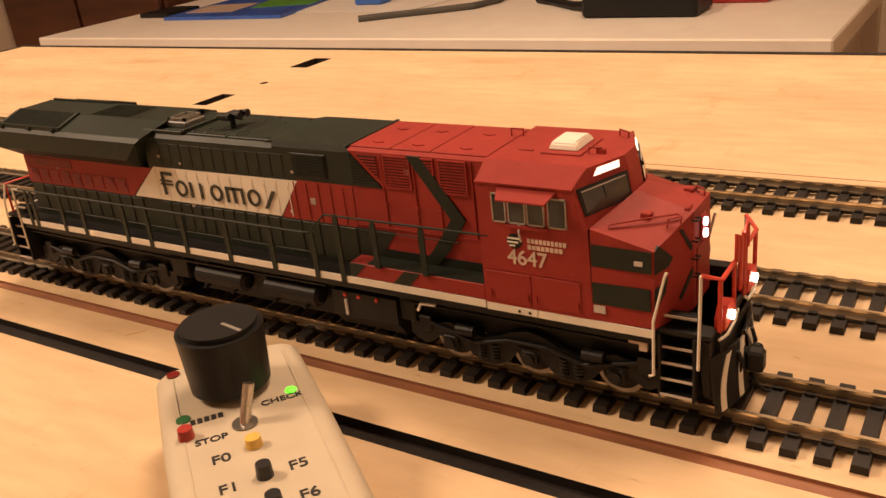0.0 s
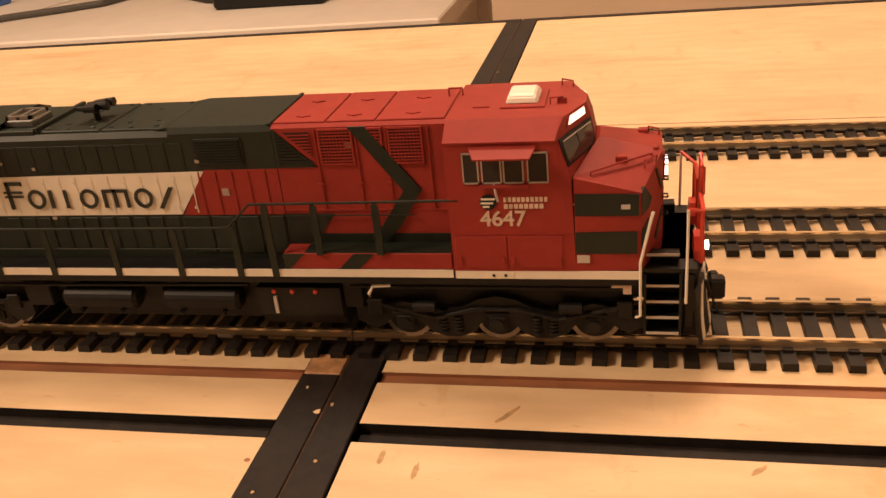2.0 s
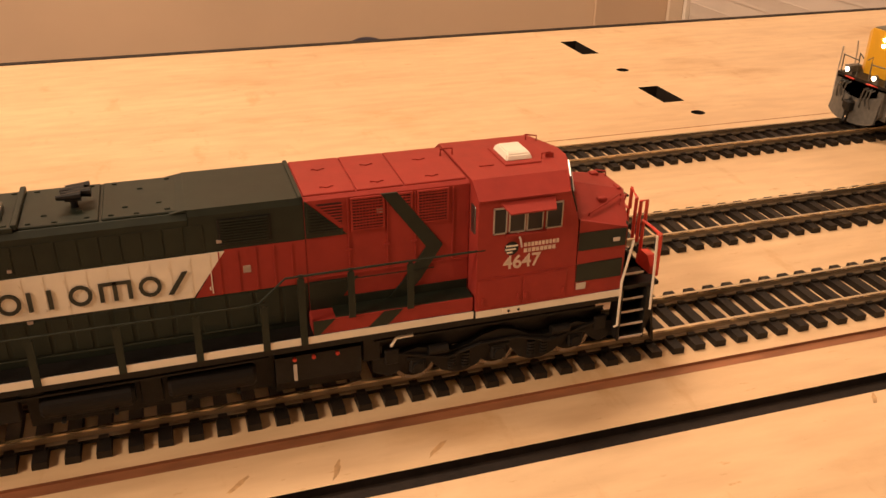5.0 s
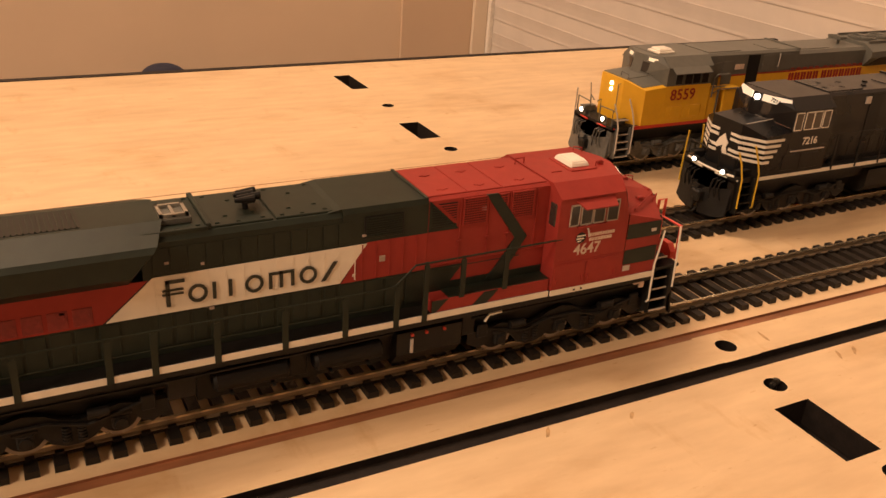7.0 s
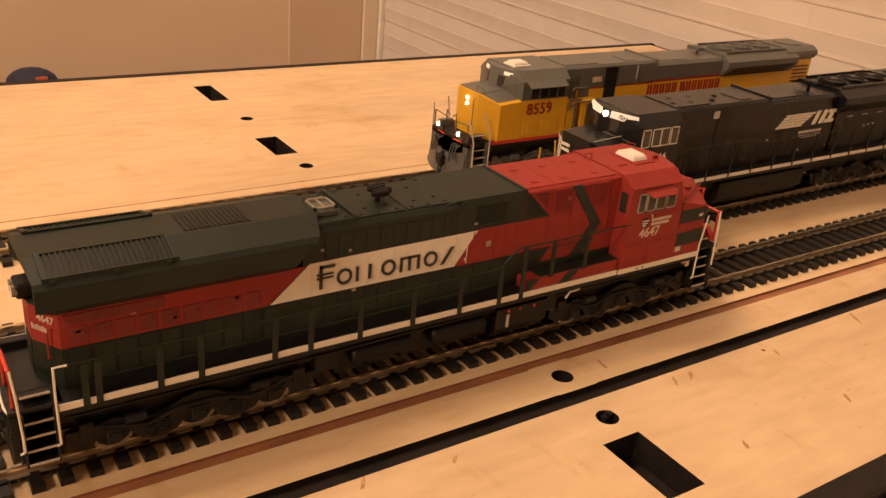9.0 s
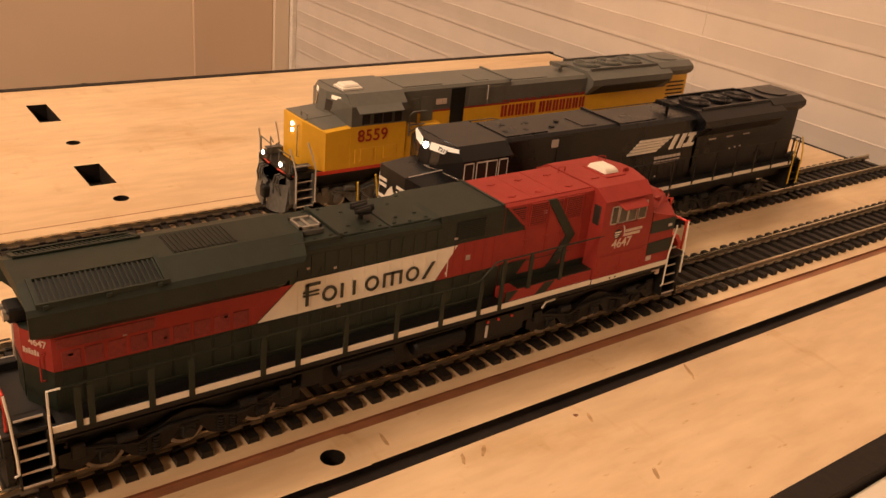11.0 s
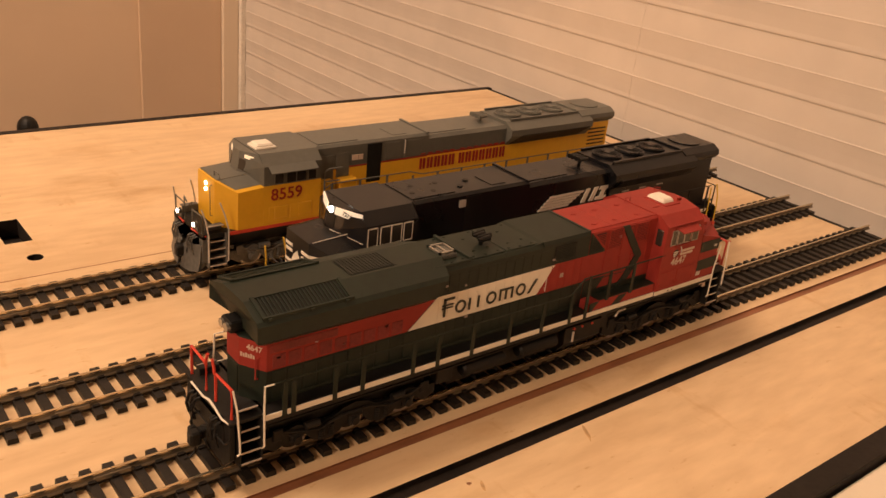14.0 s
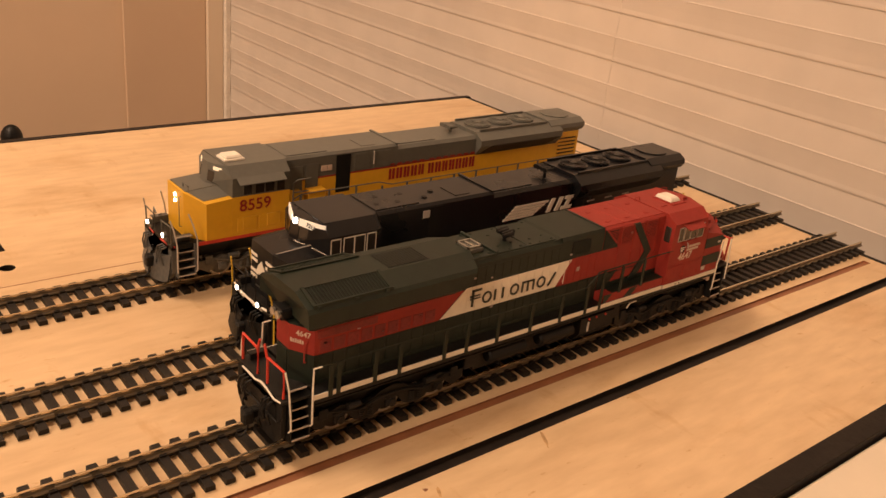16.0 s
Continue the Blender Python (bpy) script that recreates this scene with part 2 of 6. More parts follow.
strip("trim_far_1", "black far edge strip of the module", (14.8, 873, 355.8, 361.2, -60, 0.5))
strip("trim_far_2", "black far edge strip of the module", (-842, 14.2, 355.8, 361.2, -60, 0.5))
strip("trim_near_1", "black near edge strip of the module", (14.8, 873, -115.2, -106, -60, 0.4))
strip("trim_near_2", "black near edge strip of the module", (-842, 14.2, -115.2, -106, -60, 0.4))
strip("trim_east", "black end strip of the module", (867, 873, -106, 355.8, -60, -0.6))
strip("trim_west", "black end strip of the module", (-842, -836, -106, 355.8, -60, 0.4))
strip("joint_plate_1", "black module end plate at the joint", (14.9, 23.4, -106, 355.8, -60, 0.35))
strip("joint_plate_2", "black module end plate at the joint", (5.2, 14.3, -106, -21.2, -60, 0.3), (5.2, 14.3, -12.6, 355.8, -60, 0.2))
strip("joint_filler", "scorched wooden filler at the joint", (5.2, 14.3, -21.0, -12.8, -20, 0.25), material=mat("burnt_filler_wood", (0.36, 0.19, 0.085), 0.55, var=0.45, scale=400))
strip("joint_core", "brown wood between the end plates", (14.32, 14.88, -106, 355.8, -60, 0.1), material=mat("dark_worn_wood", (0.09, 0.05, 0.028), 0.6, var=0.5, scale=500))
for n, (xa, xb) in (("1", (24, 867)), ("2", (-836, 5))):
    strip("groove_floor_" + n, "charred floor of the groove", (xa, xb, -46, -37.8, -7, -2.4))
    strip("slot_floor_" + n, "brown burnt floor of the shallow groove", (xa, xb - (5 if n == "1" else 0), -24.4, -18.6, -7, -0.9), material=BURNT)
strip("veneer_edge", "thin dark seam in the plywood", (24, 867, 154.6, 155.4, -0.5, 0.12), (-836, 5, 154.6, 155.4, -0.5, 0.12), material=BURNT)
# added black sheet: the shade seen down the holes is put into its colour
strip("hole_backing", "black sheet added below the boards as the shade in the holes", (-836, 867, -106, 355, -40, -30))
tagged(obj("bolt", tubes([[(437.3, -54.3, -9), (437.3, -54.3, 2.0)], [(435.4, -54.8, 0.3), (439.6, -53.6, 0.3)]], 0.9), UNDER_DARK), "dark screw standing in a drilled hole of the board", "screw")

# the room
FLOORM = mat("brown_floor_boards", (0.16, 0.085, 0.045), 0.5, var=0.25, scale=6, stretch=(1, 8, 1))
CEIL = mat("white_ceiling_paint", (0.75, 0.72, 0.68), 0.8, var=0.03, scale=10)
DARKWOOD = mat("dark_brown_wood", (0.075, 0.024, 0.010), 0.4, var=0.4, scale=14, stretch=(0.4, 3, 3))
tagged(obj("floor", boxes((-3000, 905, -2500, 2600, -830, -820)), FLOORM), "brown wooden floor", "floor", kind="structure")
tagged(obj("ceiling", boxes((-3000, 905, -2500, 2600, 1560, 1570)), CEIL), "white ceiling", "ceiling", kind="structure")
WALL_PALE = mat("pale_beige_wall_paint", (0.74, 0.575, 0.415), 0.75, var=0.06, scale=6)
wn = tagged(obj("wall_north", boxes((-88, 960, 897, 2660, -820, 1560)), WALL_PALE), "smooth beige painted partition wall", "wall", kind="structure")
# thin strip added for the wall's shadow band, its shade put into a darker beige
part("wall_panel", boxes((757, 866, 893.0, 897.2, -820, 1560), bevel=0.8), mat("shaded_wall_beige", (0.66, 0.50, 0.355), 0.75, var=0.06, scale=6), wn)
# the trim's soft gradient is stepped into two colours, mid tone then pale
part("inner_trim", boxes((866.5, 889.4, 889, 896.8, -820, 1560), bevel=1.5), mat("trim_mid_tone", (0.76, 0.64, 0.50), 0.7, var=0.06, scale=6), wn)
part("corner_trim", boxes((889.5, 900, 886, 896.8, -820, 1560), bevel=2.5), mat("pale_trim_paint", (0.80, 0.74, 0.65), 0.6), wn)
part("skirting", boxes((-88, 866, 880, 892.8, -820, -720), bevel=3), SIDING, wn)
tagged(obj("wall_back", boxes((-3000, -88, 2600, 2660, -820, 1560)), WALLP), "beige painted wall behind the desk", "wall", kind="structure")
tagged(obj("wall_south", boxes((-3000, 905, -2560, -2500, -820, 1560)), WALLP), "beige painted wall", "wall", kind="structure")
tagged(obj("wall_west", boxes((-3060, -3000, -2500, 2600, -820, 1560)), WALLP), "beige painted wall", "wall", kind="structure")
we = tagged(obj("wall_east", boxes((908, 960, -2500, 897, -820, 1560)), SIDING), "wall clad in pale folded siding with horizontal ridges", "wall", kind="structure")
RIDGE, PLEAT = 5.5 - 36.6 * 5, 36.6
for k in range(42):
    z = RIDGE + k * PLEAT
    fold = [(908, z), (897.4, z), (897.8, z + 0.5), (898.4, z + 9.0), (898.9, z + 17.4), (898.95, z + 18.0), (898.25, z + 18.35), (898.15, z + 19.6), (898.35, z + 22.0), (898.1, z + 29.0), (897.6, z + 35.6), (897.4, z + PLEAT), (908, z + PLEAT)]
    for ya, yb in ((-2500, 224.8), (225.0, 896)):
        part("siding_board", sweep(fold, "y", ya, yb), SIDING, we)
part("base_board", boxes((893, 908, -2500, 896, -820, RIDGE - 0.5), bevel=2), SIDING, we)

# scorch marks and knots in the plywood, thin as ink
SCORCH = mat("scorched_wood", (0.46, 0.285, 0.135), 0.5, var=0.35, scale=500)
for n, (x, y, size) in enumerate(MARKS):
    bm = bmesh.new()
    if abs(y + 41.3) < 6:
        y = -49.5
    turn = random.uniform(0.6, 1.6) if size > 2 else 0.0
    ring = []
    for k in range(14):
        a = 2 * math.pi * k / 14
        r = random.uniform(0.75, 1.2)
        u, w = size * 0.62 * r * math.cos(a), (0.65 if size > 2 else size * 0.5) * r * math.sin(a)
        ring.append(bm.verts.new(Vector((x + u * math.cos(turn) - w * math.sin(turn), y + u * math.sin(turn) + w * math.cos(turn), 0.03)) * MM))
    bm.faces.new(ring)
    part("scorch_mark", bm, SCORCH if size > 2 else BURNT, bpy.data.objects["table_top_1" if x > 20 else "table_top_2"])

# chips and flakes of bare wood on the joint plates
for n, (x, y, r) in enumerate(((13.6, -36, 0.8), (16.2, -33, 0.5), (12.4, -70, 0.6), (14.0, -88, 0.5), (18.5, -52, 0.45), (9.0, -62, 0.4), (20.8, -95, 0.5), (13.2, 205, 0.6), (15.6, 240, 0.5), (8.2, -27, 0.5))):
    bm = bmesh.new()
    ring = [(x + r * random.uniform(0.5, 1.2) * math.cos(k * 1.05), y + 1.3 * r * random.uniform(0.5, 1.2) * math.sin(k * 1.05)) for k in range(6)]
    prism(bm, ring, "z", 0.2, 0.5)
    part("wood_chip", bm, SCORCH if n % 3 else PLY, bpy.data.objects["joint_plate_1" if x > 14.6 else "joint_plate_2"])
# pale leaf standing against the near side, and things leaning on the far wall
tagged(obj("side_table", boxes((400, 1150, -520, -116.2, -20, -2), bevel=1.5), mat("cream_table_top", (0.72, 0.64, 0.52), 0.5, var=0.04, scale=30)), "cream table top beside the module", "table", kind="structure")
for lx in (430, 873):
    part("leg", boxes((lx - 15, lx + 15, -500, -470, -820, -20), (lx - 15, lx + 15, -165, -135, -820, -20)), DARKWOOD, bpy.data.objects["side_table"])
bm = bmesh.new()
disc(bm, (421, 800, -470), "z", 26, 700, 24)
bmesh.ops.create_uvsphere(bm, u_segments=24, v_segments=12, radius=26 * MM, matrix=Matrix.Translation(Vector((421, 800, -121)) * MM) @ Matrix.Diagonal((1, 1, 0.62, 1)))
rm = tagged(obj("rolled_mat", bm, mat("navy_cloth", (0.012, 0.014, 0.035), 0.8, var=0.3, scale=80)), "navy rolled mat standing on the floor by the wall", "mat", kind="thing")
part("orange_tag", boxes((420, 432, 772.6, 774, -124, -108), bevel=0.5), mat("orange_cloth", (0.6, 0.14, 0.05), 0.7), rm)
bm = bmesh.new()
disc(bm, (594, 800, -482), "z", 9, 676, 16)
bmesh.ops.create_uvsphere(bm, u_segments=20, v_segments=12, radius=11.5 * MM, matrix=Matrix.Translation(Vector((594, 800, -138)) * MM) @ Matrix.Diagonal((1, 1, 1.25, 1)))
tagged(obj("walking_pole", bm, BLACK), "black pole with a rounded grip standing by the wall", "pole", kind="thing")

# ---- model locomotives ----
LAMP = mat("lit_headlamp", (1, 0.9, 0.75), 0.3, emit=9, ecol=(1.0, 0.86, 0.66))
LAMP_PINK = mat("lit_nose_lamp", (1, 0.8, 0.8), 0.3, emit=6, ecol=(1.0, 0.72, 0.72))
NUMBOARD = mat("lit_number_board", (1, 0.85, 0.65), 0.4, emit=1.6, ecol=(1.0, 0.84, 0.62))
NUMBOARD_WIDE = mat("pale_lit_number_panel", (0.8, 0.72, 0.58), 0.4, emit=0.38, ecol=(1.0, 0.86, 0.66))
NUMBOARD_DIM = mat("dim_number_board", (0.8, 0.7, 0.5), 0.4, emit=0.5, ecol=(1.0, 0.8, 0.55))
GLASS = mat("dark_cab_glass", (0.035, 0.030, 0.026), 0.1, var=0.1, spec=0.6)
STEEL = mat("bright_wheel_steel", (0.35, 0.33, 0.3), 0.25, metal=1.0)
UNDER = mat("satin_black_underframe", (0.0095, 0.0088, 0.008), 0.5, spec=0.3, var=0.3, scale=500, bump=0.2, bscale=2500)
DECAL_GREY = mat("pale_decal", (0.5, 0.45, 0.4), 0.5)
LABEL_PALE = mat("cream_lettering", (0.60, 0.47, 0.38), 0.5, var=0.12, scale=1500)
LABEL_DIM = mat("weathered_label", (0.33, 0.26, 0.22), 0.55, var=0.3, scale=1500)
FAN_WHITE = mat("white_roof_unit", (0.82, 0.76, 0.66), 0.45, var=0.04)
SIGNAL_RED = mat("bright_red_paint", (0.55, 0.045, 0.025), 0.38)
LETTER_DARK = mat("dark_lettering", (0.02, 0.024, 0.018), 0.4)
LETTER_RED = mat("red_lettering", (0.30, 0.022, 0.015), 0.4)
# near-black red: the shade between louver slats is put into this colour
LOUVER_GAP = mat("shaded_louver_gap", (0.035, 0.007, 0.006), 0.8)
UPGREY = mat("harbour_grey_paint", (0.115, 0.115, 0.10), 0.42, var=0.08)
YHAND = mat("yellow_handrail", (0.65, 0.42, 0.03), 0.4)
SILVER = mat("silver_truck", (0.10, 0.098, 0.09), 0.42, var=0.3, scale=500, bump=0.2, bscale=2500)


def truck(parent, cx, material, wheels):
    """A three-axle truck: sprung side frames on both sides and wheelsets that turn."""
    for s in (-1, 1):
        y = s * 13.2
        low = [(33, 11.0), (29, 8.8), (27, 9.6), (24.6, 11.6), (21.5, 12.3), (18.4, 11.6), (15.4, 8.2), (12.2, 6.9), (8.8, 6.9), (5.6, 8.3), (3.0, 11.8), (0, 12.6)]
        high = [(0, 17.6), (4.5, 16.6), (8, 14.6), (12.5, 13.6), (17, 14.8), (21.5, 16.0), (26, 14.8), (33, 14.6)]
        prof = [(-a, b) for a, b in low] + low[-2::-1] + high[:0:-1] + [(-a, b) for a, b in high]
        fr = part("side_frame", sweep([(cx + a, b) for a, b in prof], "y", y - 0.9, y + 0.9), material, parent)
        bm = bmesh.new()
        for a in (-21.5, 0, 21.5):
            box(bm, cx + a - 2.1, cx + a + 2.1, y + s * 0.6 - 0.9, y + s * 0.6 + 0.9, 8.8, 12.8, bevel=0.5)
            box(bm, cx + a - 2.9, cx + a + 2.9, y + s * 0.9 - 0.5, y + s * 0.9 + 0.5, 12.6, 13.6, bevel=0.3)
            disc(bm, (cx + a, y + s * 1.7, 10.6), "y", 1.5, 0.9, 14)
        part("axle_box", bm, material, fr)
        bm = bmesh.new()
        for a in (-12.5, -9, 9, 12.5):
            for k in range(5):
                disc(bm, (cx + a, y + s * 0.8, 8.6 + k * 0.9), "z", 1.15, 0.55, 10)
        part("spring", bm, material, fr)
        bm = bmesh.new()
        box(bm, cx - 30, cx - 26.5, y - 0.6 + s, y + 0.6 + s, 12.6, 16.8, bevel=0.3)
        box(bm, cx + 26.5, cx + 30, y - 0.6 + s, y + 0.6 + s, 12.6, 16.8, bevel=0.3)
        tube(bm, [(cx - 28, y + s * 1.2, 15.5), (cx - 14, y + s * 1.6, 12.2), (cx - 5, y + s * 1.6, 14.6), (cx + 5, y + s * 1.6, 14.6), (cx + 14, y + s * 1.6, 12.2), (cx + 28, y + s * 1.2, 15.5)], 0.5)
        for a in (-16.5, 16.5):
            disc(bm, (cx + a, y + s * 1.6, 15.2), "x", 1.3, 5.0, 12)
            box(bm, cx + a - 0.4, cx + a + 0.4, y + s * 0.8, y + s * 1.6, 12.0, 15.0)
        part("brake_rigging", bm, material, fr)
    part("bolster", boxes((cx - 30, cx + 30, -11.5, 11.5, 13.5, 18)), material, parent)
    for a in (-21.5, 0, 21.5):
        ws = new("wheelset")
        ws.parent = parent
        ws.location = ((cx + a) * MM, 0, 10.5 * MM)
        for s in (-1, 1):
            bm = bmesh.new()
            disc(bm, (0, s * 9.4, 0), "y", 5.85, 2.8, 28)
            disc(bm, (0, s * 7.6, 0), "y", 6.5, 0.8, 28)
            part("wheel", bm, STEEL, ws)
            bm = bmesh.new()
            disc(bm, (0, s * 10.7, 0), "y", 5.0, 0.7, 24, 4.7 if s < 0 else 5.0)
            box(bm, -4.2, 4.2, s * 11.0 - 0.2, s * 11.0 + 0.2, -0.5, 0.5)
            part("wheel_plate", bm, material, ws)
        bm = bmesh.new()
        disc(bm, (0, 0, 0), "y", 1.2, 16, 10)
        part("axle", bm, material, ws)
        wheels.append((ws, cx + a))


def coupler(parent, x, d):
    """A knuckle coupler and air hose beyond the end x, pointing along d."""
    bm = boxes((min(x - 4 * d, x + 3.5 * d), max(x - 4 * d, x + 3.5 * d), -1.6, 1.6, 12, 15.2), bevel=0.4)
    box(bm, *sorted((x + 3 * d, x + 6.6 * d)), -3.2, 0.4, 11.2, 16.2, bevel=0.6)
    box(bm, *sorted((x + 3 * d, x + 5.4 * d)), 0.4, 3.0, 11.6, 15.8, bevel=0.6)
    c = part("coupler", bm, UNDER, parent)
    part("trip_pin", tubes([[(x + 4 * d, -1, 11.5), (x + 4.6 * d, -1, 8), (x + 6.6 * d, -1, 6.2), (x + 8 * d, -1, 6.4)]], 0.35), UNDER, c)
    for y in (-5.5, 5.5):
        part("air_hose", tubes([[(x, y, 17.5), (x + 2.2 * d, y, 17.2), (x + 3 * d, y, 14.5), (x + 1.8 * d, y, 11.0)]], 0.5), UNDER, parent)


def end_steps(parent, x0, x1, side, rung_mat, body_mat):
    """The stepwell at a corner of the frame: two cheek plates and five edged treads."""
    y = side * 17.3
    yi = side * 12.0
    st = part("stepwell", boxes((x0 - 0.5, x0, *sorted((y, yi)), 10, 25), (x1, x1 + 0.5, *sorted((y, yi)), 10, 25), (x0, x1, yi - 0.3, yi + 0.3, 10, 28.3)), body_mat, parent)
    for k, z in enumerate((11.2, 14.7, 18.2, 21.7, 25.2, 28.4)):
        inset = k * 0.62
        yy = side * (17.5 - inset)
        part("tread", boxes((x0, x1, *sorted((yy, yi)), z - 0.5, z - 0.1)), body_mat, st)
        part("tread_edge", boxes((x0, x1, *sorted((yy, yy + side * 0.25)), z - 0.45, z + 0.1)), rung_mat, st)


# ---- the red locomotive ----
loco = tagged(new("diesel_locomotive"), "red, dark green and white model diesel locomotive running on track", "model train", kind="thing")
WHEELS = []
HY = 11.9

# frame and deck
fr = part("frame", boxes((-262, -21.5, -11.8, 11.8, 16.5, 24.0), (-251, -33.4, -17.2, 17.2, 22.4, 25.9), (-262, -251, -12, 12, 22, 26), (-33.4, -21.5, -12, 12, 22, 26)), UNDER, loco)
for s in (-1, 1):
    part("sill_stripe", boxes((-251.2, -73.4, s * 17.35 - 0.2, s * 17.35 + 0.2, 24.1, 25.9), (-72.8, -33.4, s * 17.65 - 0.2, s * 17.65 + 0.2, 24.1, 25.9)), WHITE, fr, "cream stripe along the frame edge")

# rear radiator section with its overhanging wings
wing = [(-16.4, 50.2), (-16.4, 55.6), (-15.2, 56.8), (-6.8, 59.7), (6.8, 59.7), (15.2, 56.8), (16.4, 55.6), (16.4, 50.2), (HY, 46.6), (-HY, 46.6)]
bm = bmesh.new()
r0 = [bm.verts.new(Vector((-253.6 + max(0, 50.2 - z) * 1.25, y, z)) * MM) for y, z in wing]
r1 = [bm.verts.new(Vector((-190.4 + (max(z, 50.2) - 50.2) * 1.0, y, z)) * MM) for y, z in wing]
for i in range(10):
    bm.faces.new([r0[i], r0[(i + 1) % 10], r1[(i + 1) % 10], r1[i]])
bm.faces.new(r0[::-1])
bm.faces.new(r1)
rh = part("radiator_hood", bm, GREEN, loco, "dark green radiator cabin with overhanging wings")


def roof_point(y):
    """Height of the radiator roof at y."""
    return 59.7 if abs(y) < 6.8 else 59.7 - (abs(y) - 6.8) * (2.9 / 8.4)


for s in (-1, 1):
    bm = bmesh.new()
    for k in range(23):
        x = -249.5 + k * 1.22
        prism(bm, [(s * 7.0, roof_point(7.0) + 0.05), (s * 14.6, roof_point(14.6) + 0.05), (s * 14.6, roof_point(14.6) + 0.55), (s * 7.0, roof_point(7.0) + 0.55)], "x", x, x + 0.42)
    g = part("radiator_grille", bm, GREEN, rh)
    part("grille_backing", sweep([(s * 6.9, roof_point(6.9) - 0.3), (s * 14.7, roof_point(14.7) - 0.3), (s * 14.7, roof_point(14.7) + 0.12), (s * 6.9, roof_point(6.9) + 0.12)], "x", -250.2, -222.0), BLACK, g)
    bm = bmesh.new()
    for xa, xb in ((-251.4, -250.2), (-222.0, -220.8)):
        prism(bm, [(s * 6.4, roof_point(6.4)), (s * 15.0, roof_point(15.0)), (s * 15.0, roof_point(15.0) + 0.8), (s * 6.4, roof_point(6.4) + 0.8)], "x", xa, xb)
    box(bm, -251.4, -220.8, *sorted((s * 14.6, s * 15.3)), 56.4, 57.9)
    box(bm, -251.4, -220.8, *sorted((s * 6.2, s * 6.9)), 59.2, 60.3)
    part("grille_frame", bm, GREEN, g)
bm = bmesh.new()
for k in range(14):
    box(bm, -216 + k * 1.25, -215.6 + k * 1.25, -5.4, 5.4, 59.6, 60.0)
lv = part("roof_louver", bm, GREEN, rh)
part("louver_backing", boxes((-216.4, -198.8, -5.6, 5.6, 59.4, 59.8)), BLACK, lv)
for x in (-250, -236, -224):
    part("lifting_lug", boxes((x, x + 1.2, -15.9, -15.2, 56.6, 57.5)), GREEN, rh)

# hood below the wings and along the engine
# darker copy of the red: the filter doors' recess shading is put into the colour
SHADED_RED = mat("shaded_recess_red", (0.19, 0.022, 0.018), 0.65, var=0.25, scale=900)
lower = part("rear_hood", sweep([(-HY, 26), (-HY, 46.8), (HY, 46.8), (HY, 26)], "x", -248.3, -187), GREEN, loco, "hood painted green below and red above")
END_PLAN = [(-248.4, -HY), (-253.4, -4.0), (-253.4, 4.0), (-248.4, HY)]
part("hood_end", sweep(END_PLAN, "z", 26, 46.8), GREEN, lower)
for s in (-1, 1):
    part("red_band", plate([(-248.4, 37.3), (-197.0, 37.3), (-186.0, 46.9), (-248.4, 46.9)], s * HY), RED, lower)
part("red_band", sweep([(-248.45, -HY - 0.1), (-253.55, -4.0), (-253.55, 4.0), (-248.45, HY + 0.1)], "z", 37.3, 46.7), RED, lower)
for k in range(9):
    bm = bmesh.new()
    x = -246.5 + k * 5.4
    box(bm, x, x + 4.4, -HY - 0.3, -HY, 37.9, 42.5, bevel=0.1)
    box(bm, x + 3.6, x + 3.9, -HY - 0.5, -HY - 0.25, 40, 41)
    part("filter_door", bm, SHADED_RED, lower)
part("filter_door", boxes((-247.5, -224, -HY - 0.35, -HY, 43.4, 46.2), bevel=0.1), SHADED_RED, lower)
for k in range(10):
    x = -246.5 + k * 5.4
    part("hood_door", boxes((x, x + 4.6, -HY - 0.25, -HY, 27.5, 36.8), bevel=0.1), GREEN, lower)
eh = part("engine_hood", sweep([(-HY, 26), (-HY, 56.2), (-10.8, 57.4), (10.8, 57.4), (HY, 56.2), (HY, 26)], "x", -187, -137), GREEN, loco, "dark green engine hood with many doors")
for s in (-1, 1):
    part("white_panel", plate([(-196.2, 37.4), (-137.6, 37.4), (-130.0, 47.9), (-185.0, 47.4)], s * (HY + 0.06)), WHITE, eh, "cream panel with slanted ends")
bm = bmesh.new()
for k in range(13):
    x = -184.5 + k * 4.25
    box(bm, x, x + 0.24, -HY - 0.27, -HY, 37.8, 47.2)
    box(bm, x - 0.5, x - 0.2, -HY - 0.30, -HY, 45.2, 45.9)
    box(bm, x - 0.5, x - 0.2, -HY - 0.30, -HY, 38.8, 39.5)
part("door_rib", bm, WHITE, eh)
for k in range(12):
    x = -184.8 + k * 4.25
    d = part("engine_door", boxes((x, x + 4.0, -HY - 0.12, -HY, 48.4, 54.8), bevel=0.08), GREEN, eh)
    part("latch", boxes((x + 3.0, x + 3.3, -HY - 0.22, -HY - 0.1, 49.5, 50.3)), GREEN, eh)
    part("engine_door", boxes((x + 0.3, x + 3.6, -HY - 0.22, -HY, 28.5, 36.8), bevel=0.1), GREEN, eh)
# the word on the panel as plain upright bars and rings
bm = bmesh.new()
Y = -HY - 0.42
base, xh = 39.4, 4.6
box(bm, -182.2, -181.2, Y - 0.1, Y + 0.1, 39.2, 46.2)
box(bm, -182.2, -177.6, Y - 0.1, Y + 0.1, 45.3, 46.2)
box(bm, -183.0, -178.0, Y - 0.1, Y + 0.1, 43.3, 43.8)
box(bm, -183.0, -178.0, Y - 0.1, Y + 0.1, 42.2, 42.7)
for cx in (-174.6, -160.6, -146.4):
    ring_shape(bm, cx, base + xh / 2, 2.4, 2.5, 0.85, Y)
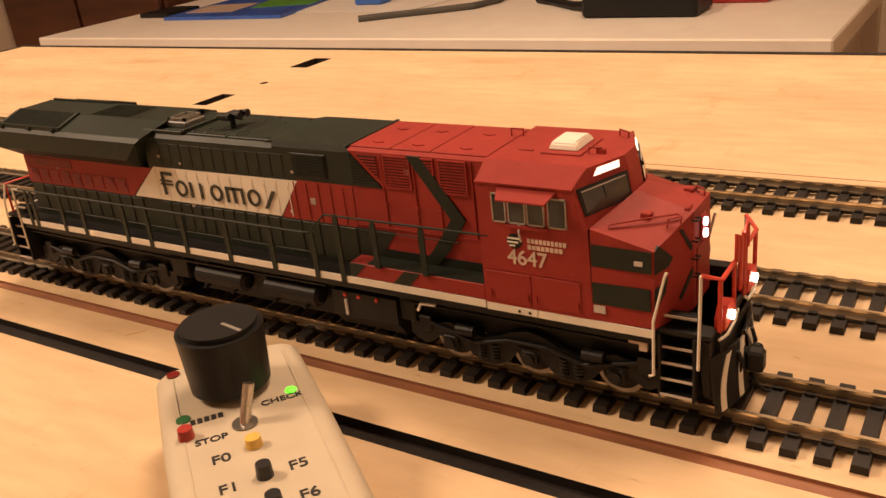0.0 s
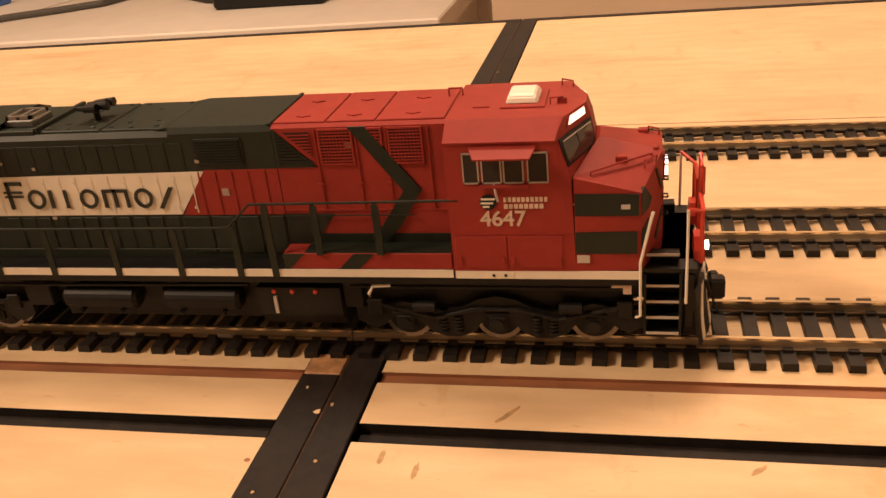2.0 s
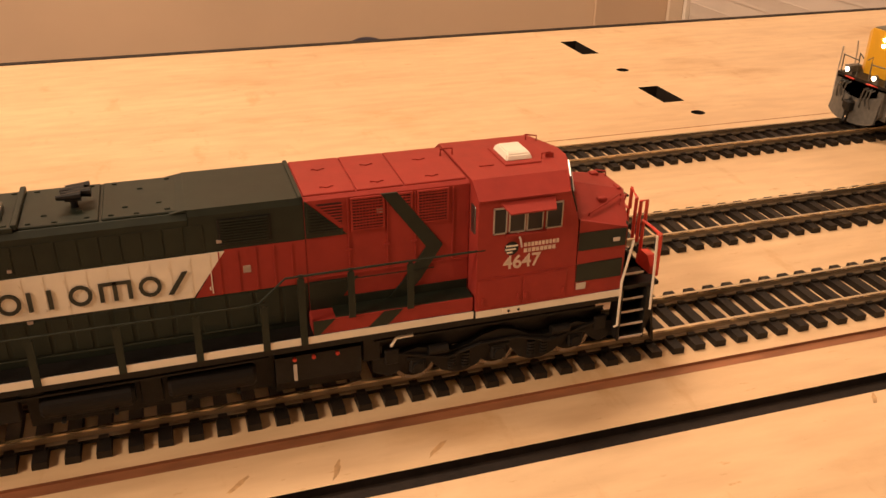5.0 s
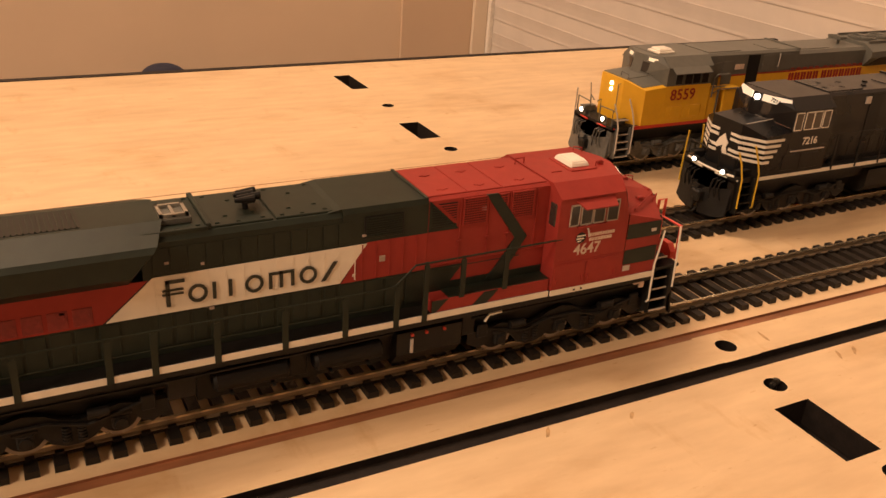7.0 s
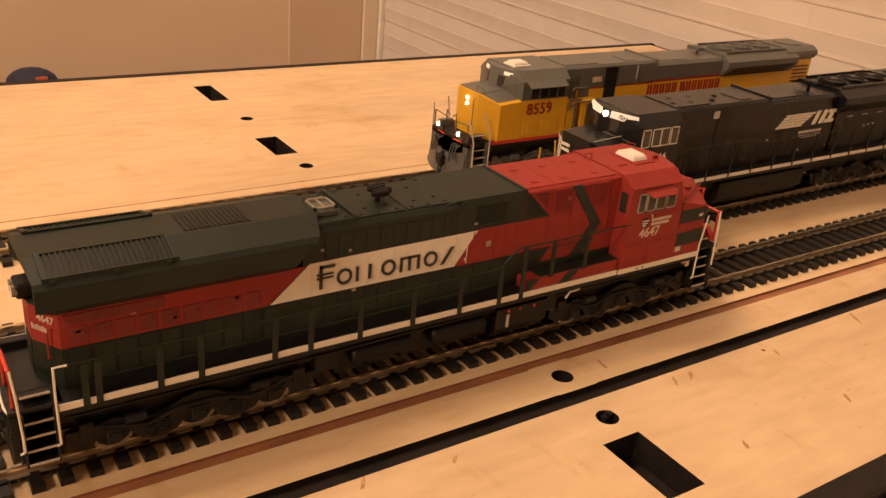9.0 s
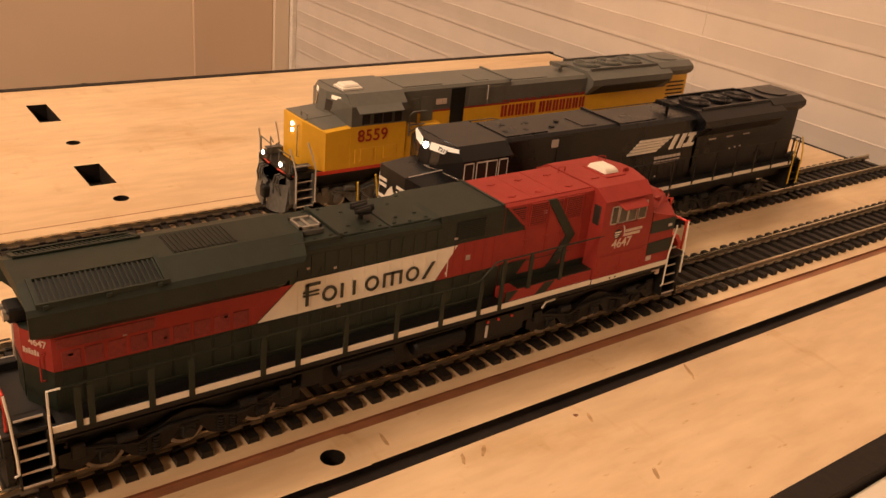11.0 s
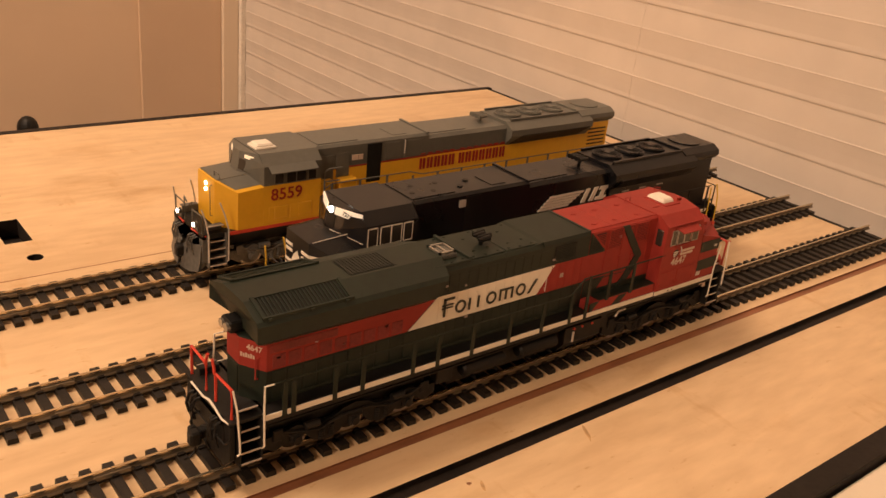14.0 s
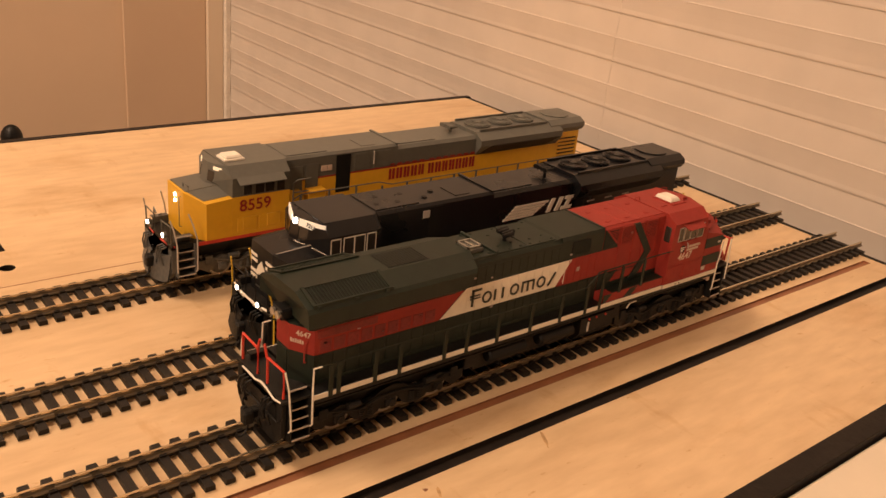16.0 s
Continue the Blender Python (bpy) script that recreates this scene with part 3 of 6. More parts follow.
for cx in (-170.6, -166.6, -156.4, -153.6, -150.6):
    box(bm, cx - 0.45, cx + 0.45, Y - 0.1, Y + 0.1, base, base + xh)
box(bm, -156.0, -151.0, Y - 0.1, Y + 0.1, base + xh - 0.8, base + xh)
prism(bm, [(-142.9, base - 0.3), (-141.7, base - 0.3), (-138.3, base + xh + 0.3), (-139.5, base + xh + 0.3)], "y", Y - 0.1, Y + 0.1)
part("emblem", bm, LETTER_DARK, eh, "dark bars and rings in place of the railway's name")
# roof hatches, vent and horn
for xa, xb in ((-184, -171), (-170.2, -154.6), (-154, -138.4)):
    bm = bmesh.new()
    box(bm, xa, xb, -10.2, 10.2, 57.2, 57.9, bevel=0.2)
    for fx, yy in ((0.12, -8.8), (0.45, -9.2), (0.85, -8.6), (0.3, -5.2), (0.75, -4.6), (0.5, 4.4), (0.15, 8.6), (0.88, 8.8)):
        px = xa + fx * (xb - xa)
        box(bm, px - 0.55, px + 0.55, yy - 0.3, yy + 0.3, 57.8, 58.2, bevel=0.12)
    part("roof_hatch", bm, GREEN, eh)
part("roof_walk", boxes((-171.4, -170.2, -10.6, 10.6, 57.6, 58.9), (-186.6, -171.0, -11.0, -10.2, 57.2, 58.4), bevel=0.15), GREEN, eh)
v = part("roof_vent", boxes((-181.8, -173.8, -6.5, 1.5, 57.8, 59.6), bevel=0.3), UPGREY, eh, "silver-edged rectangular vent on the roof")
part("vent_rim", boxes((-181.2, -174.4, -6.1, -5.3, 59.6, 60.5), (-181.2, -174.4, 0.3, 1.1, 59.6, 60.5), (-181.2, -180.4, -6.1, 1.1, 59.6, 60.5), (-175.2, -174.4, -6.1, 1.1, 59.6, 60.5), (-178.2, -177.4, -6.1, 1.1, 59.6, 60.3)), mat("bare_aluminium", (0.42, 0.40, 0.36), 0.35, metal=0.8), v)
bm = bmesh.new()
disc(bm, (-159.5, -2, 59.3), "z", 0.8, 3.0, 10)
for yy, l, x in ((-4.2, 5, -160.2), (-2.4, 6, -158.8), (-0.6, 5, -159.6), (1.0, 5, -158.6)):
    disc(bm, (x, yy, 61.2), "x", 0.55, l, 10, 1.1)
box(bm, -161, -158, -4.8, 1.6, 60.3, 60.9)
part("horn", bm, BLACK, eh, "black three-trumpet air horn")

# raised inverter box, then the red forward hood
ib = part("inverter_hood", sweep([(-HY, 26), (-HY, 56.8), (-11.2, 58.2), (11.2, 58.2), (HY, 56.8), (HY, 26)], "x", -136.9, -112.2), GREEN, loco, "dark green raised hood section")
bm = bmesh.new()
prism(bm, [(-140.5, 57.6), (-136.9, 57.6), (-136.9, 58.2)], "y", -11.0, 11.0)
part("roof_ramp", bm, GREEN, ib)
part("roof_lip", boxes((-113.2, -112.2, -11.6, 11.6, 58.1, 58.6), bevel=0.15), GREEN, ib)
part("air_intake", boxes((-131, -119.5, -HY - 0.25, -HY, 49.3, 55.6), bevel=0.1), BLACK, ib)
bm = bmesh.new()
for k in range(9):
    box(bm, -130.4, -120.1, -HY - 0.5, -HY - 0.2, 49.7 + k * 0.66, 50.0 + k * 0.66)
part("louver", bm, GREEN, ib)
for s in (-1, 1):
    part("red_band", plate([(-137.3, 37.2), (-112.2, 37.2), (-112.2, 48.2), (-130.0, 48.2)], s * HY), RED, ib)
bm = bmesh.new()
for k in range(5):
    x = -131.5 + k * 4.0
    box(bm, x, x + 0.3, -HY - 0.3, -HY, 37.6, 47.8)
part("door_rib", bm, RED, ib)
for k in range(4):
    part("hood_door", boxes((-136.4 + k * 6.1, -131.0 + k * 6.1, -HY - 0.25, -HY, 27.5, 36.8), bevel=0.1), GREEN, ib)

rd = part("forward_hood", sweep([(-HY, 26), (-HY, 57.4), (-11.0, 58.0), (11.0, 58.0), (HY, 57.4), (HY, 26)], "x", -112.1, -73.2), RED, loco, "red hood behind the cab")
for s in (-1, 1):
    y = s * (HY + 0.05)
    part("green_corner", plate([(-112.0, 48.4), (-102.6, 48.4), (-111.8, 57.4), (-112.0, 57.4)], y, 0.2), GREEN, rd)
    part("chevron", plate([(-94.6, 57.4), (-90.8, 57.4), (-79.8, 42.8), (-85.4, 34.0), (-92.6, 26.5), (-96.6, 26.5), (-89.8, 34.0), (-83.8, 42.6)], y, 0.5), GREEN, rd, "dark green chevron")
    part("arrow", plate([(-112.0, 37.2), (-100.4, 37.2), (-104.2, 32.3), (-73.4, 32.3), (-73.4, 28.6), (-107.4, 28.6), (-109.4, 26.1), (-112.0, 26.1)], y), GREEN, rd, "dark green arrow")
for xa, xb in ((-101.2, -94.2), (-91.0, -87.6), (-85.6, -78.8)):
    z0 = 53.4 if xa == -91.0 else 49.2
    vent = part("louver_panel", boxes((xa, xb, -HY - 0.26, -HY, z0, 56.8)), LOUVER_GAP, rd)
    part("louver_frame", boxes((xa - 0.4, xa, -HY - 0.5, -HY, z0 - 0.3, 57.1), (xb, xb + 0.4, -HY - 0.5, -HY, z0 - 0.3, 57.1), (xa, xb, -HY - 0.5, -HY, z0 - 0.3, z0 + 0.1), (xa, xb, -HY - 0.5, -HY, 56.7, 57.1)), RED, vent)
    for k in range(int((56.6 - z0) / 0.72)):
        part("slat", boxes((xa, xb, -HY - 0.5, -HY - 0.2, z0 + 0.4 + k * 0.72, z0 + 0.68 + k * 0.72)), RED, vent)
    for k in range(1, int((xb - xa) / 0.75)):
        part("upright", boxes((xa + k * 0.75, xa + k * 0.75 + 0.16, -HY - 0.36, -HY - 0.2, z0, 56.8)), RED, vent)
# small louvers beside the slanted end of the green
corner = part("louver_panel", plate([(-109.4, 56.4), (-103.6, 56.4), (-103.6, 51.0)], -HY - 0.1, 0.14), LOUVER_GAP, rd)
for k in range(7):
    zz = 51.4 + k * 0.72
    part("slat", boxes((-112 + (57.2 - zz) * 1.12 + 1.2, -103.4, -HY - 0.45, -HY - 0.15, zz, zz + 0.28)), RED, corner)
dark = part("louver_panel", plate([(-111.4, 49.4), (-104.6, 49.4), (-111.4, 56.2)], -HY - 0.2, 0.1), BLACK, rd)
for k in range(9):
    zz = 49.7 + k * 0.72
    part("slat", boxes((-111.4, -111.9 + (57.4 - zz) * 1.0, -HY - 0.5, -HY - 0.25, zz, zz + 0.3)), GREEN, dark)
for xx in (-111.6, -104.0):
    part("louver_edge", boxes((xx, xx + 0.4, -HY - 0.45, -HY - 0.1, 49.0, 49.4 + (7.4 if xx < -110 else 0.6))), GREEN, dark)
bm = bmesh.new()
for x in (-102.4, -93.3, -86.6, -77.4):
    box(bm, x, x + 0.3, -HY - 0.3, -HY, 38.5, 57.0)
box(bm, -112, -73.4, -HY - 0.2, -HY, 37.9, 38.3)
for x in (-103, -94, -87.5):
    box(bm, x, x + 1.4, -HY - 0.5, -HY, 44.2, 44.7)
part("door_rib", bm, RED, rd)
for xa, xb in ((-111.9, -100.0), (-99.7, -88.8), (-88.5, -73.6)):
    bm = bmesh.new()
    box(bm, xa, xb, -10.6, 10.6, 57.9, 58.4, bevel=0.15)
    for yy in (-7, 4):
        disc(bm, ((xa + xb) / 2, yy, 58.45), "z", 0.9, 0.35, 8)
        box(bm, (xa + xb) / 2 - 1.6, (xa + xb) / 2 + 1.6, yy - 0.25, yy + 0.25, 58.3, 58.6)
    part("roof_hatch", bm, RED, rd)
part("lift_ring", tubes([[(-75.3, 4.5, 58.2), (-75.3, 4.5, 60.2), (-72.2, 4.5, 60.2), (-72.2, 4.5, 58.2)]], 0.25), RED, rd)
for x, z, w in ((-126.4, 42.0, 2.0), (-95.6, 52.6, 1.9), (-131.5, 50.0, 1.3), (-182, 50.5, 1.2), (-173.5, 49.0, 1.0), (-172, 36.4, 1.4), (-245, 41, 1.4), (-232, 43.0, 1.2), (-206, 41.5, 1.3), (-222, 39.4, 1.2)):
    part("warning_label", boxes((x, x + w * 0.85, -HY - 0.3, -HY, z, z + (w * 0.85 if w > 1.5 else 0.7))), LABEL_DIM, loco, "small pale label")

# walkway sill in front of the cab door
for s in (-1, 1):
    bx = part("side_locker", boxes((-112.4, -73.4, *sorted((s * 12.0, s * 17.2)), 25.9, 29.8), bevel=0.2), RED, loco, "red side locker with a dark stripe")
    part("stripe", plate([(-99.4, 26.0), (-94.6, 26.0), (-91.0, 29.7), (-95.6, 29.7)], s * 17.25), GREEN, bx)
    part("stripe", plate([(-112.3, 26.0), (-111.0, 26.0), (-107.2, 29.7), (-112.3, 29.7)], s * 17.25), GREEN, bx)
    part("locker_top", boxes((-107, -73.6, *sorted((s * 12.1, s * 17.0)), 29.8, 30.1)), GREEN, bx)

# cab
cabp = [(-17.8, 26), (-17.8, 55.2), (-12.8, 58.5), (12.8, 58.5), (17.8, 55.2), (17.8, 26)]
cab = part("cab", sweep(cabp, "x", -73.0, -50.0), RED, loco, "red wide-nosed cab")
bm = bmesh.new()
v0 = [bm.verts.new(Vector((-50.0, y, z)) * MM) for y, z in cabp]
FACET = {"foot": (-46.8, 17.7, 26), "S0": (-47.2, 17.7, 46.6), "S1": (-49.9, 17.75, 55.2), "S2": (-48.7, 12.8, 58.4), "M0": (-42.2, 3.0, 46.6), "B1": (-43.7, 3.0, 55.4), "M1": (-44.7, 3.0, 58.3)}
fv = {(k, s): bm.verts.new(Vector((x, s * y, z)) * MM) for k, (x, y, z) in FACET.items() for s in (-1, 1)}
for s, (a, b, c) in ((-1, (0, 1, 2)), (1, (5, 4, 3))):
    bm.faces.new([v0[a], v0[b], fv["S1", s], fv["S0", s], fv["foot", s]])
    bm.faces.new([v0[b], v0[c], fv["S2", s], fv["S1", s]])
    bm.faces.new([fv["S0", s], fv["S1", s], fv["B1", s], fv["M0", s]])
    bm.faces.new([fv["S1", s], fv["S2", s], fv["M1", s], fv["B1", s]])
bm.faces.new([v0[2], v0[3], fv["S2", 1], fv["M1", 1], fv["M1", -1], fv["S2", -1]])
for a, b in (("M0", "B1"), ("B1", "M1")):
    bm.faces.new([fv[a, -1], fv[b, -1], fv[b, 1], fv[a, 1]])
part("cab_front", bm, RED, cab)
for s in (-1, 1):
    part("roof_drip_rail", tubes([[(-73.0, s * 17.95, 55.1), (-50.2, s * 17.95, 55.1), (-48.9, s * 13.2, 58.3)]], 0.3), RED, cab)


def between(a, b, c, d, u, w):
    """A point inside the quad a b c d (a to b is u, a to d is w)."""
    a, b, c, d = map(Vector, (a, b, c, d))
    return (a.lerp(b, u)).lerp(d.lerp(c, u), w)


def skin(quad, u0, u1, w0, w1, lift, thick=0.25):
    """A raised rectangle on a sloping quad."""
    q = [between(*quad, u, w) for u, w in ((u0, w0), (u1, w0), (u1, w1), (u0, w1))]
    n = (q[1] - q[0]).cross(q[3] - q[0]).normalized()
    bm = bmesh.new()
    f = [bm.verts.new((p + n * (lift + thick)) * MM) for p in q]
    g = [bm.verts.new((p + n * (lift - 0.5)) * MM) for p in q]
    bm.faces.new(f)
    for i in range(4):
        bm.faces.new([f[i], g[i], g[(i + 1) % 4], f[(i + 1) % 4]])
    return bm


for s in (-1, 1):
    low = [FACET[k] for k in ("S0", "M0", "B1", "S1")]
    high = [FACET[k] for k in ("S1", "B1", "M1", "S2")]
    low, high = ([(x, s * y, z) for x, y, z in qd] for qd in (low, high))
    if s > 0:
        low, high = ([qd[1], qd[0], qd[3], qd[2]] for qd in (low, high))

    def span(u0, u1):
        return (u0, u1) if s < 0 else (1 - u1, 1 - u0)

    seal = part("windscreen_seal", skin(low, *span(0.035, 0.945), 0.31, 0.985, 0.0, 0.3), BLACK, cab)
    part("windscreen", skin(low, *span(0.075, 0.905), 0.37, 0.925, 0.15, 0.25), GLASS, seal)
    part("wiper", skin(low, *span(0.09, 0.88), 0.885, 0.905, 0.3, 0.3), DECAL_GREY, seal)
    part("wiper_arm", skin(low, *span(0.46, 0.475), 0.55, 0.89, 0.3, 0.25), BLACK, seal)
    part("number_board_frame", skin(high, *span(0.24, 0.86), 0.28, 0.90, 0.0, 0.15), RED, cab)
    part("number_board", skin(high, *span(0.28, 0.81), 0.38, 0.82, 0.05, 0.35), NUMBOARD, cab, "lit white number board")
for s in (-1, 1):
    y = s * 17.8
    for xa, xb in ((-69.3, -65.9), (-65.4, -61.2), (-60.9, -56.7), (-56.0, -51.7)):
        w = part("cab_window", boxes((xa + 0.3, xb - 0.3, y - 0.15, y + 0.15, 46.6, 52.6)), GLASS, cab, "dark cab side window in a pale frame")
        part("window_frame", boxes((xa, xb, y - 0.3, y + 0.3, 52.6, 52.95), (xa, xb, y - 0.3, y + 0.3, 46.2, 46.55), (xa, xa + 0.3, y - 0.3, y + 0.3, 46.2, 52.9), (xb - 0.3, xb, y - 0.3, y + 0.3, 46.2, 52.9)), mat("window_frame_grey", (0.42, 0.38, 0.33), 0.4, metal=0.3) if s < 0 else DECAL_GREY, w)
    aw = bmesh.new()
    top_e = [(-67.8, 17.7, 54.35), (-53.9, 17.7, 54.35), (-55.0, 21.3, 52.75), (-66.4, 21.3, 52.75)]
    hi_v = [aw.verts.new(Vector((x, s * y, z)) * MM) for x, y, z in top_e]
    lo_v = [aw.verts.new(Vector((x, s * y, z - 0.35)) * MM) for x, y, z in top_e]
    aw.faces.new(hi_v)
    aw.faces.new(lo_v[::-1])
    for k in range(4):
        aw.faces.new([hi_v[k], hi_v[(k + 1) % 4], lo_v[(k + 1) % 4], lo_v[k]])
    part("awning", aw, RED, cab)
    part("window_ledge", boxes((-66, -56, *sorted((s * 17.8, s * 18.7)), 45.4, 46.0)), RED, cab)
    part("grab_iron", tubes([[(-63, s * 17.8, 46.2), (-62.6, s * 18.9, 44.6), (-62.2, s * 18.9, 42.6)]], 0.25), DECAL_GREY, cab)
for s in (-1, 1):
    y = s * 17.85
    dr = part("locker_door", boxes((-72.4, -61.2, y - 0.15, y + 0.15, 26.8, 34.2), (-60.8, -49.4, y - 0.15, y + 0.15, 26.8, 34.2), bevel=0.1), RED, cab)
    part("belt_seam", boxes((-72.8, -47.4, y - 0.1, y + 0.1, 34.7, 34.95)), RED, cab)
    part("door_latch", boxes(*[(x, x + 0.5, y - 0.5, y + 0.5, 28, 29.6) for x in (-71.6, -62.4, -60.2, -50.4)]), RED, dr)
rearwin = part("rear_cab_window", boxes((-73.2, -72.8, -16.2, -13.0, 46, 53), bevel=0.3), GLASS, cab)
letters("running_number", "4647", LABEL_PALE, cab, 4.9, (-66.4, -17.9, 36.7), bold=0.07, spacing=0.98)
bm = bmesh.new()
disc(bm, (-64.4, -17.85, 42.1), "y", 1.75, 0.25, 20)
em = part("emblem", bm, BLACK, cab, "round black and white emblem")
part("emblem_bar", boxes((-65.9, -62.9, -18.1, -17.9, 42.6, 43.0), (-66.0, -63.4, -18.1, -17.9, 41.7, 42.1), (-65.6, -64.2, -18.1, -17.9, 40.9, 41.3)), WHITE, em)
part("lettering_bar", boxes(*[(-61.2 + k * 0.93, -60.55 + k * 0.93, -18.0, -17.8, 42.1, 43.1) for k in range(10)], *[(-61.2 + k * 1.05, -60.4 + k * 1.05, -18.0, -17.8, 40.6, 41.6) for k in range(8)]), LABEL_PALE, cab, "two rows of small pale bars")
rf = part("roof_unit", boxes((-62.4, -53.0, -6.8, 5.6, 58.3, 58.9), bevel=0.15), RED, cab)
bm = bmesh.new()
prism(bm, [(-4.9, 58.8), (-4.2, 60.2), (-3.2, 60.7), (3.0, 60.7), (4.0, 60.2), (4.6, 58.8)], "x", -61.6, -54.4)
for v_ in bm.verts:
    if v_.co.z > 60.0 * MM:
        v_.co.x += 0.7 * MM if v_.co.x < -58 * MM else -0.7 * MM
bmesh.ops.bevel(bm, geom=list(bm.edges), offset=0.3 * MM, segments=2, affect="EDGES")
part("air_conditioner", bm, FAN_WHITE, cab, "white rounded roof air conditioner")
part("roof_detail", boxes((-68.5, -64.8, -5.5, -4.8, 58.3, 58.8), (-50.6, -48.6, -4, -3, 58.2, 59.6), bevel=0.1), RED, cab)
part("lift_ring", tubes([[(-52.0, -4.5, 58.2), (-52.0, -4.5, 59.9), (-49.4, -3.6, 59.8), (-49.4, -3.6, 58.0)], [(-50.5, 9.5, 58.2), (-50.5, 9.5, 59.9), (-48.0, 8.4, 59.7), (-48.0, 8.4, 57.8)]], 0.22), RED, cab)

# nose
bm = bmesh.new()


def vert(p):
    return bm.verts.new(Vector(p) * MM)


N = {}
for s in (-1, 1):
    for k, p in {"a": (-46.8, 17.7, 26), "A": (-46.8, 17.7, 47.0), "b": (-33.4, 17.2, 26), "B": (-33.4, 17.3, 43.5), "c": (-28.9, 5.6, 26), "C": (-29.0, 5.6, 48.3), "D": (-42.0, 3.2, 50.8), "E": (-46.8, 16.6, 47.1)}.items():
        N[k, s] = vert((p[0], s * p[1], p[2]))
for s in (-1, 1):
    for f in ("aABb", "bBCc", "AEB", "EBC", "EDC"):
        bm.faces.new([N[k, s] for k in f])
for f in ("cC", "CD", "DE"):
    bm.faces.new([N[f[0], -1], N[f[1], -1], N[f[1], 1], N[f[0], 1]])
nose = part("nose", bm, RED, loco, "red angled nose with dark green stripes")
for s in (-1, 1):
    for z0, z1, tipx in ((38.7, 43.6, -33.9), (30.1, 35.0, -34.2)):
        part("nose_stripe", sweep([(-46.7, z0), (tipx, z0), (tipx, z1 - (0.3 if z1 > 40 else 0)), (-46.7, z1)], "y", s * 17.45 - 0.32, s * 17.45 + 0.32), GREEN, nose)
for s in (-1, 1):
    q = [(-33.4, s * 17.25, 26), (-28.9, s * 5.6, 26), (-28.95, s * 5.6, 46.0), (-33.4, s * 17.25, 46.0)]
    for outline in (((0, 0.62), (0, 0.87), (0.10, 0.92), (0.46, 0.72), (0.34, 0.64)), ((0, 0.20), (0, 0.45), (0.32, 0.52), (0.26, 0.36)), ((0.62, 0.98), (0.70, 0.98), (0.95, 0.74), (0.90, 0.70)), ((0.60, 0.22), (0.95, 0.50), (0.97, 0.44), (0.66, 0.18))):
        f = [between(*q, u, w) for u, w in outline]
        n_ = (Vector(q[1]) - Vector(q[0])).cross(Vector(q[3]) - Vector(q[0])).normalized() * -s
        bm = bmesh.new()
        lo_, hi_ = [bm.verts.new((p - n_ * 0.4) * MM) for p in f], [bm.verts.new((p + n_ * 0.15) * MM) for p in f]
        bm.faces.new(hi_)
        bm.faces.new(lo_[::-1])
        for a in range(len(f)):
            b = (a + 1) % len(f)
            bm.faces.new([lo_[a], lo_[b], hi_[b], hi_[a]])
        part("nose_stripe", bm, GREEN, nose)
bm = bmesh.new()
for z in (44.2, 41.6):
    disc(bm, (-28.3, -0.4, z), "x", 0.95, 1.0, 14)
part("headlight", bm, LAMP_PINK, nose, "pair of lit headlights one above the other")
part("headlight_box", boxes((-29.6, -28.4, -2.0, 1.4, 40.0, 45.8), bevel=0.2), RED, nose)
part("nose_door", boxes((-29.3, -28.7, -4.0, 4.0, 27, 39.4), bevel=0.1), RED, nose)
part("grab_iron", tubes([[(-29.2, -6.6, z), (-27.9, -6.6, z), (-27.9, -4.8, z), (-29.2, -4.8, z)] for z in (46.6, 42.0, 38.0, 34.0)], 0.22), BLACK, nose)
part("grab_iron", tubes([[(-30.5, -9.5, 47.0), (-30.3, -9.5, 48.6), (-32.6, -11.0, 48.2), (-32.8, -11.0, 46.6)], [(-43.6, -15.6, 46.6), (-43.4, -15.6, 47.5), (-37.0, -12.0, 48.2), (-31.4, -8.6, 48.6), (-31.2, -8.5, 47.8)], [(-29.6, 3.4, 48.2), (-29.6, 3.4, 49.8), (-31.8, 5.0, 49.8), (-31.8, 5.0, 48.4)]], 0.22), RED, nose)
part("nose_latch", boxes((-38.6, -36.2, -10.9, -9.2, 47.2, 48.9), (-31.0, -29.9, -6, -3.4, 48.0, 49.0), (-34.0, -31.8, 3, 5.0, 48.8, 49.8), bevel=0.2), RED, nose)
part("warning_label", boxes((-37.4, -35.6, -17.95, -17.7, 40.2, 41.2), (-46.5, -43.9, -17.95, -17.8, 28.0, 29.8)), DECAL_GREY, nose)

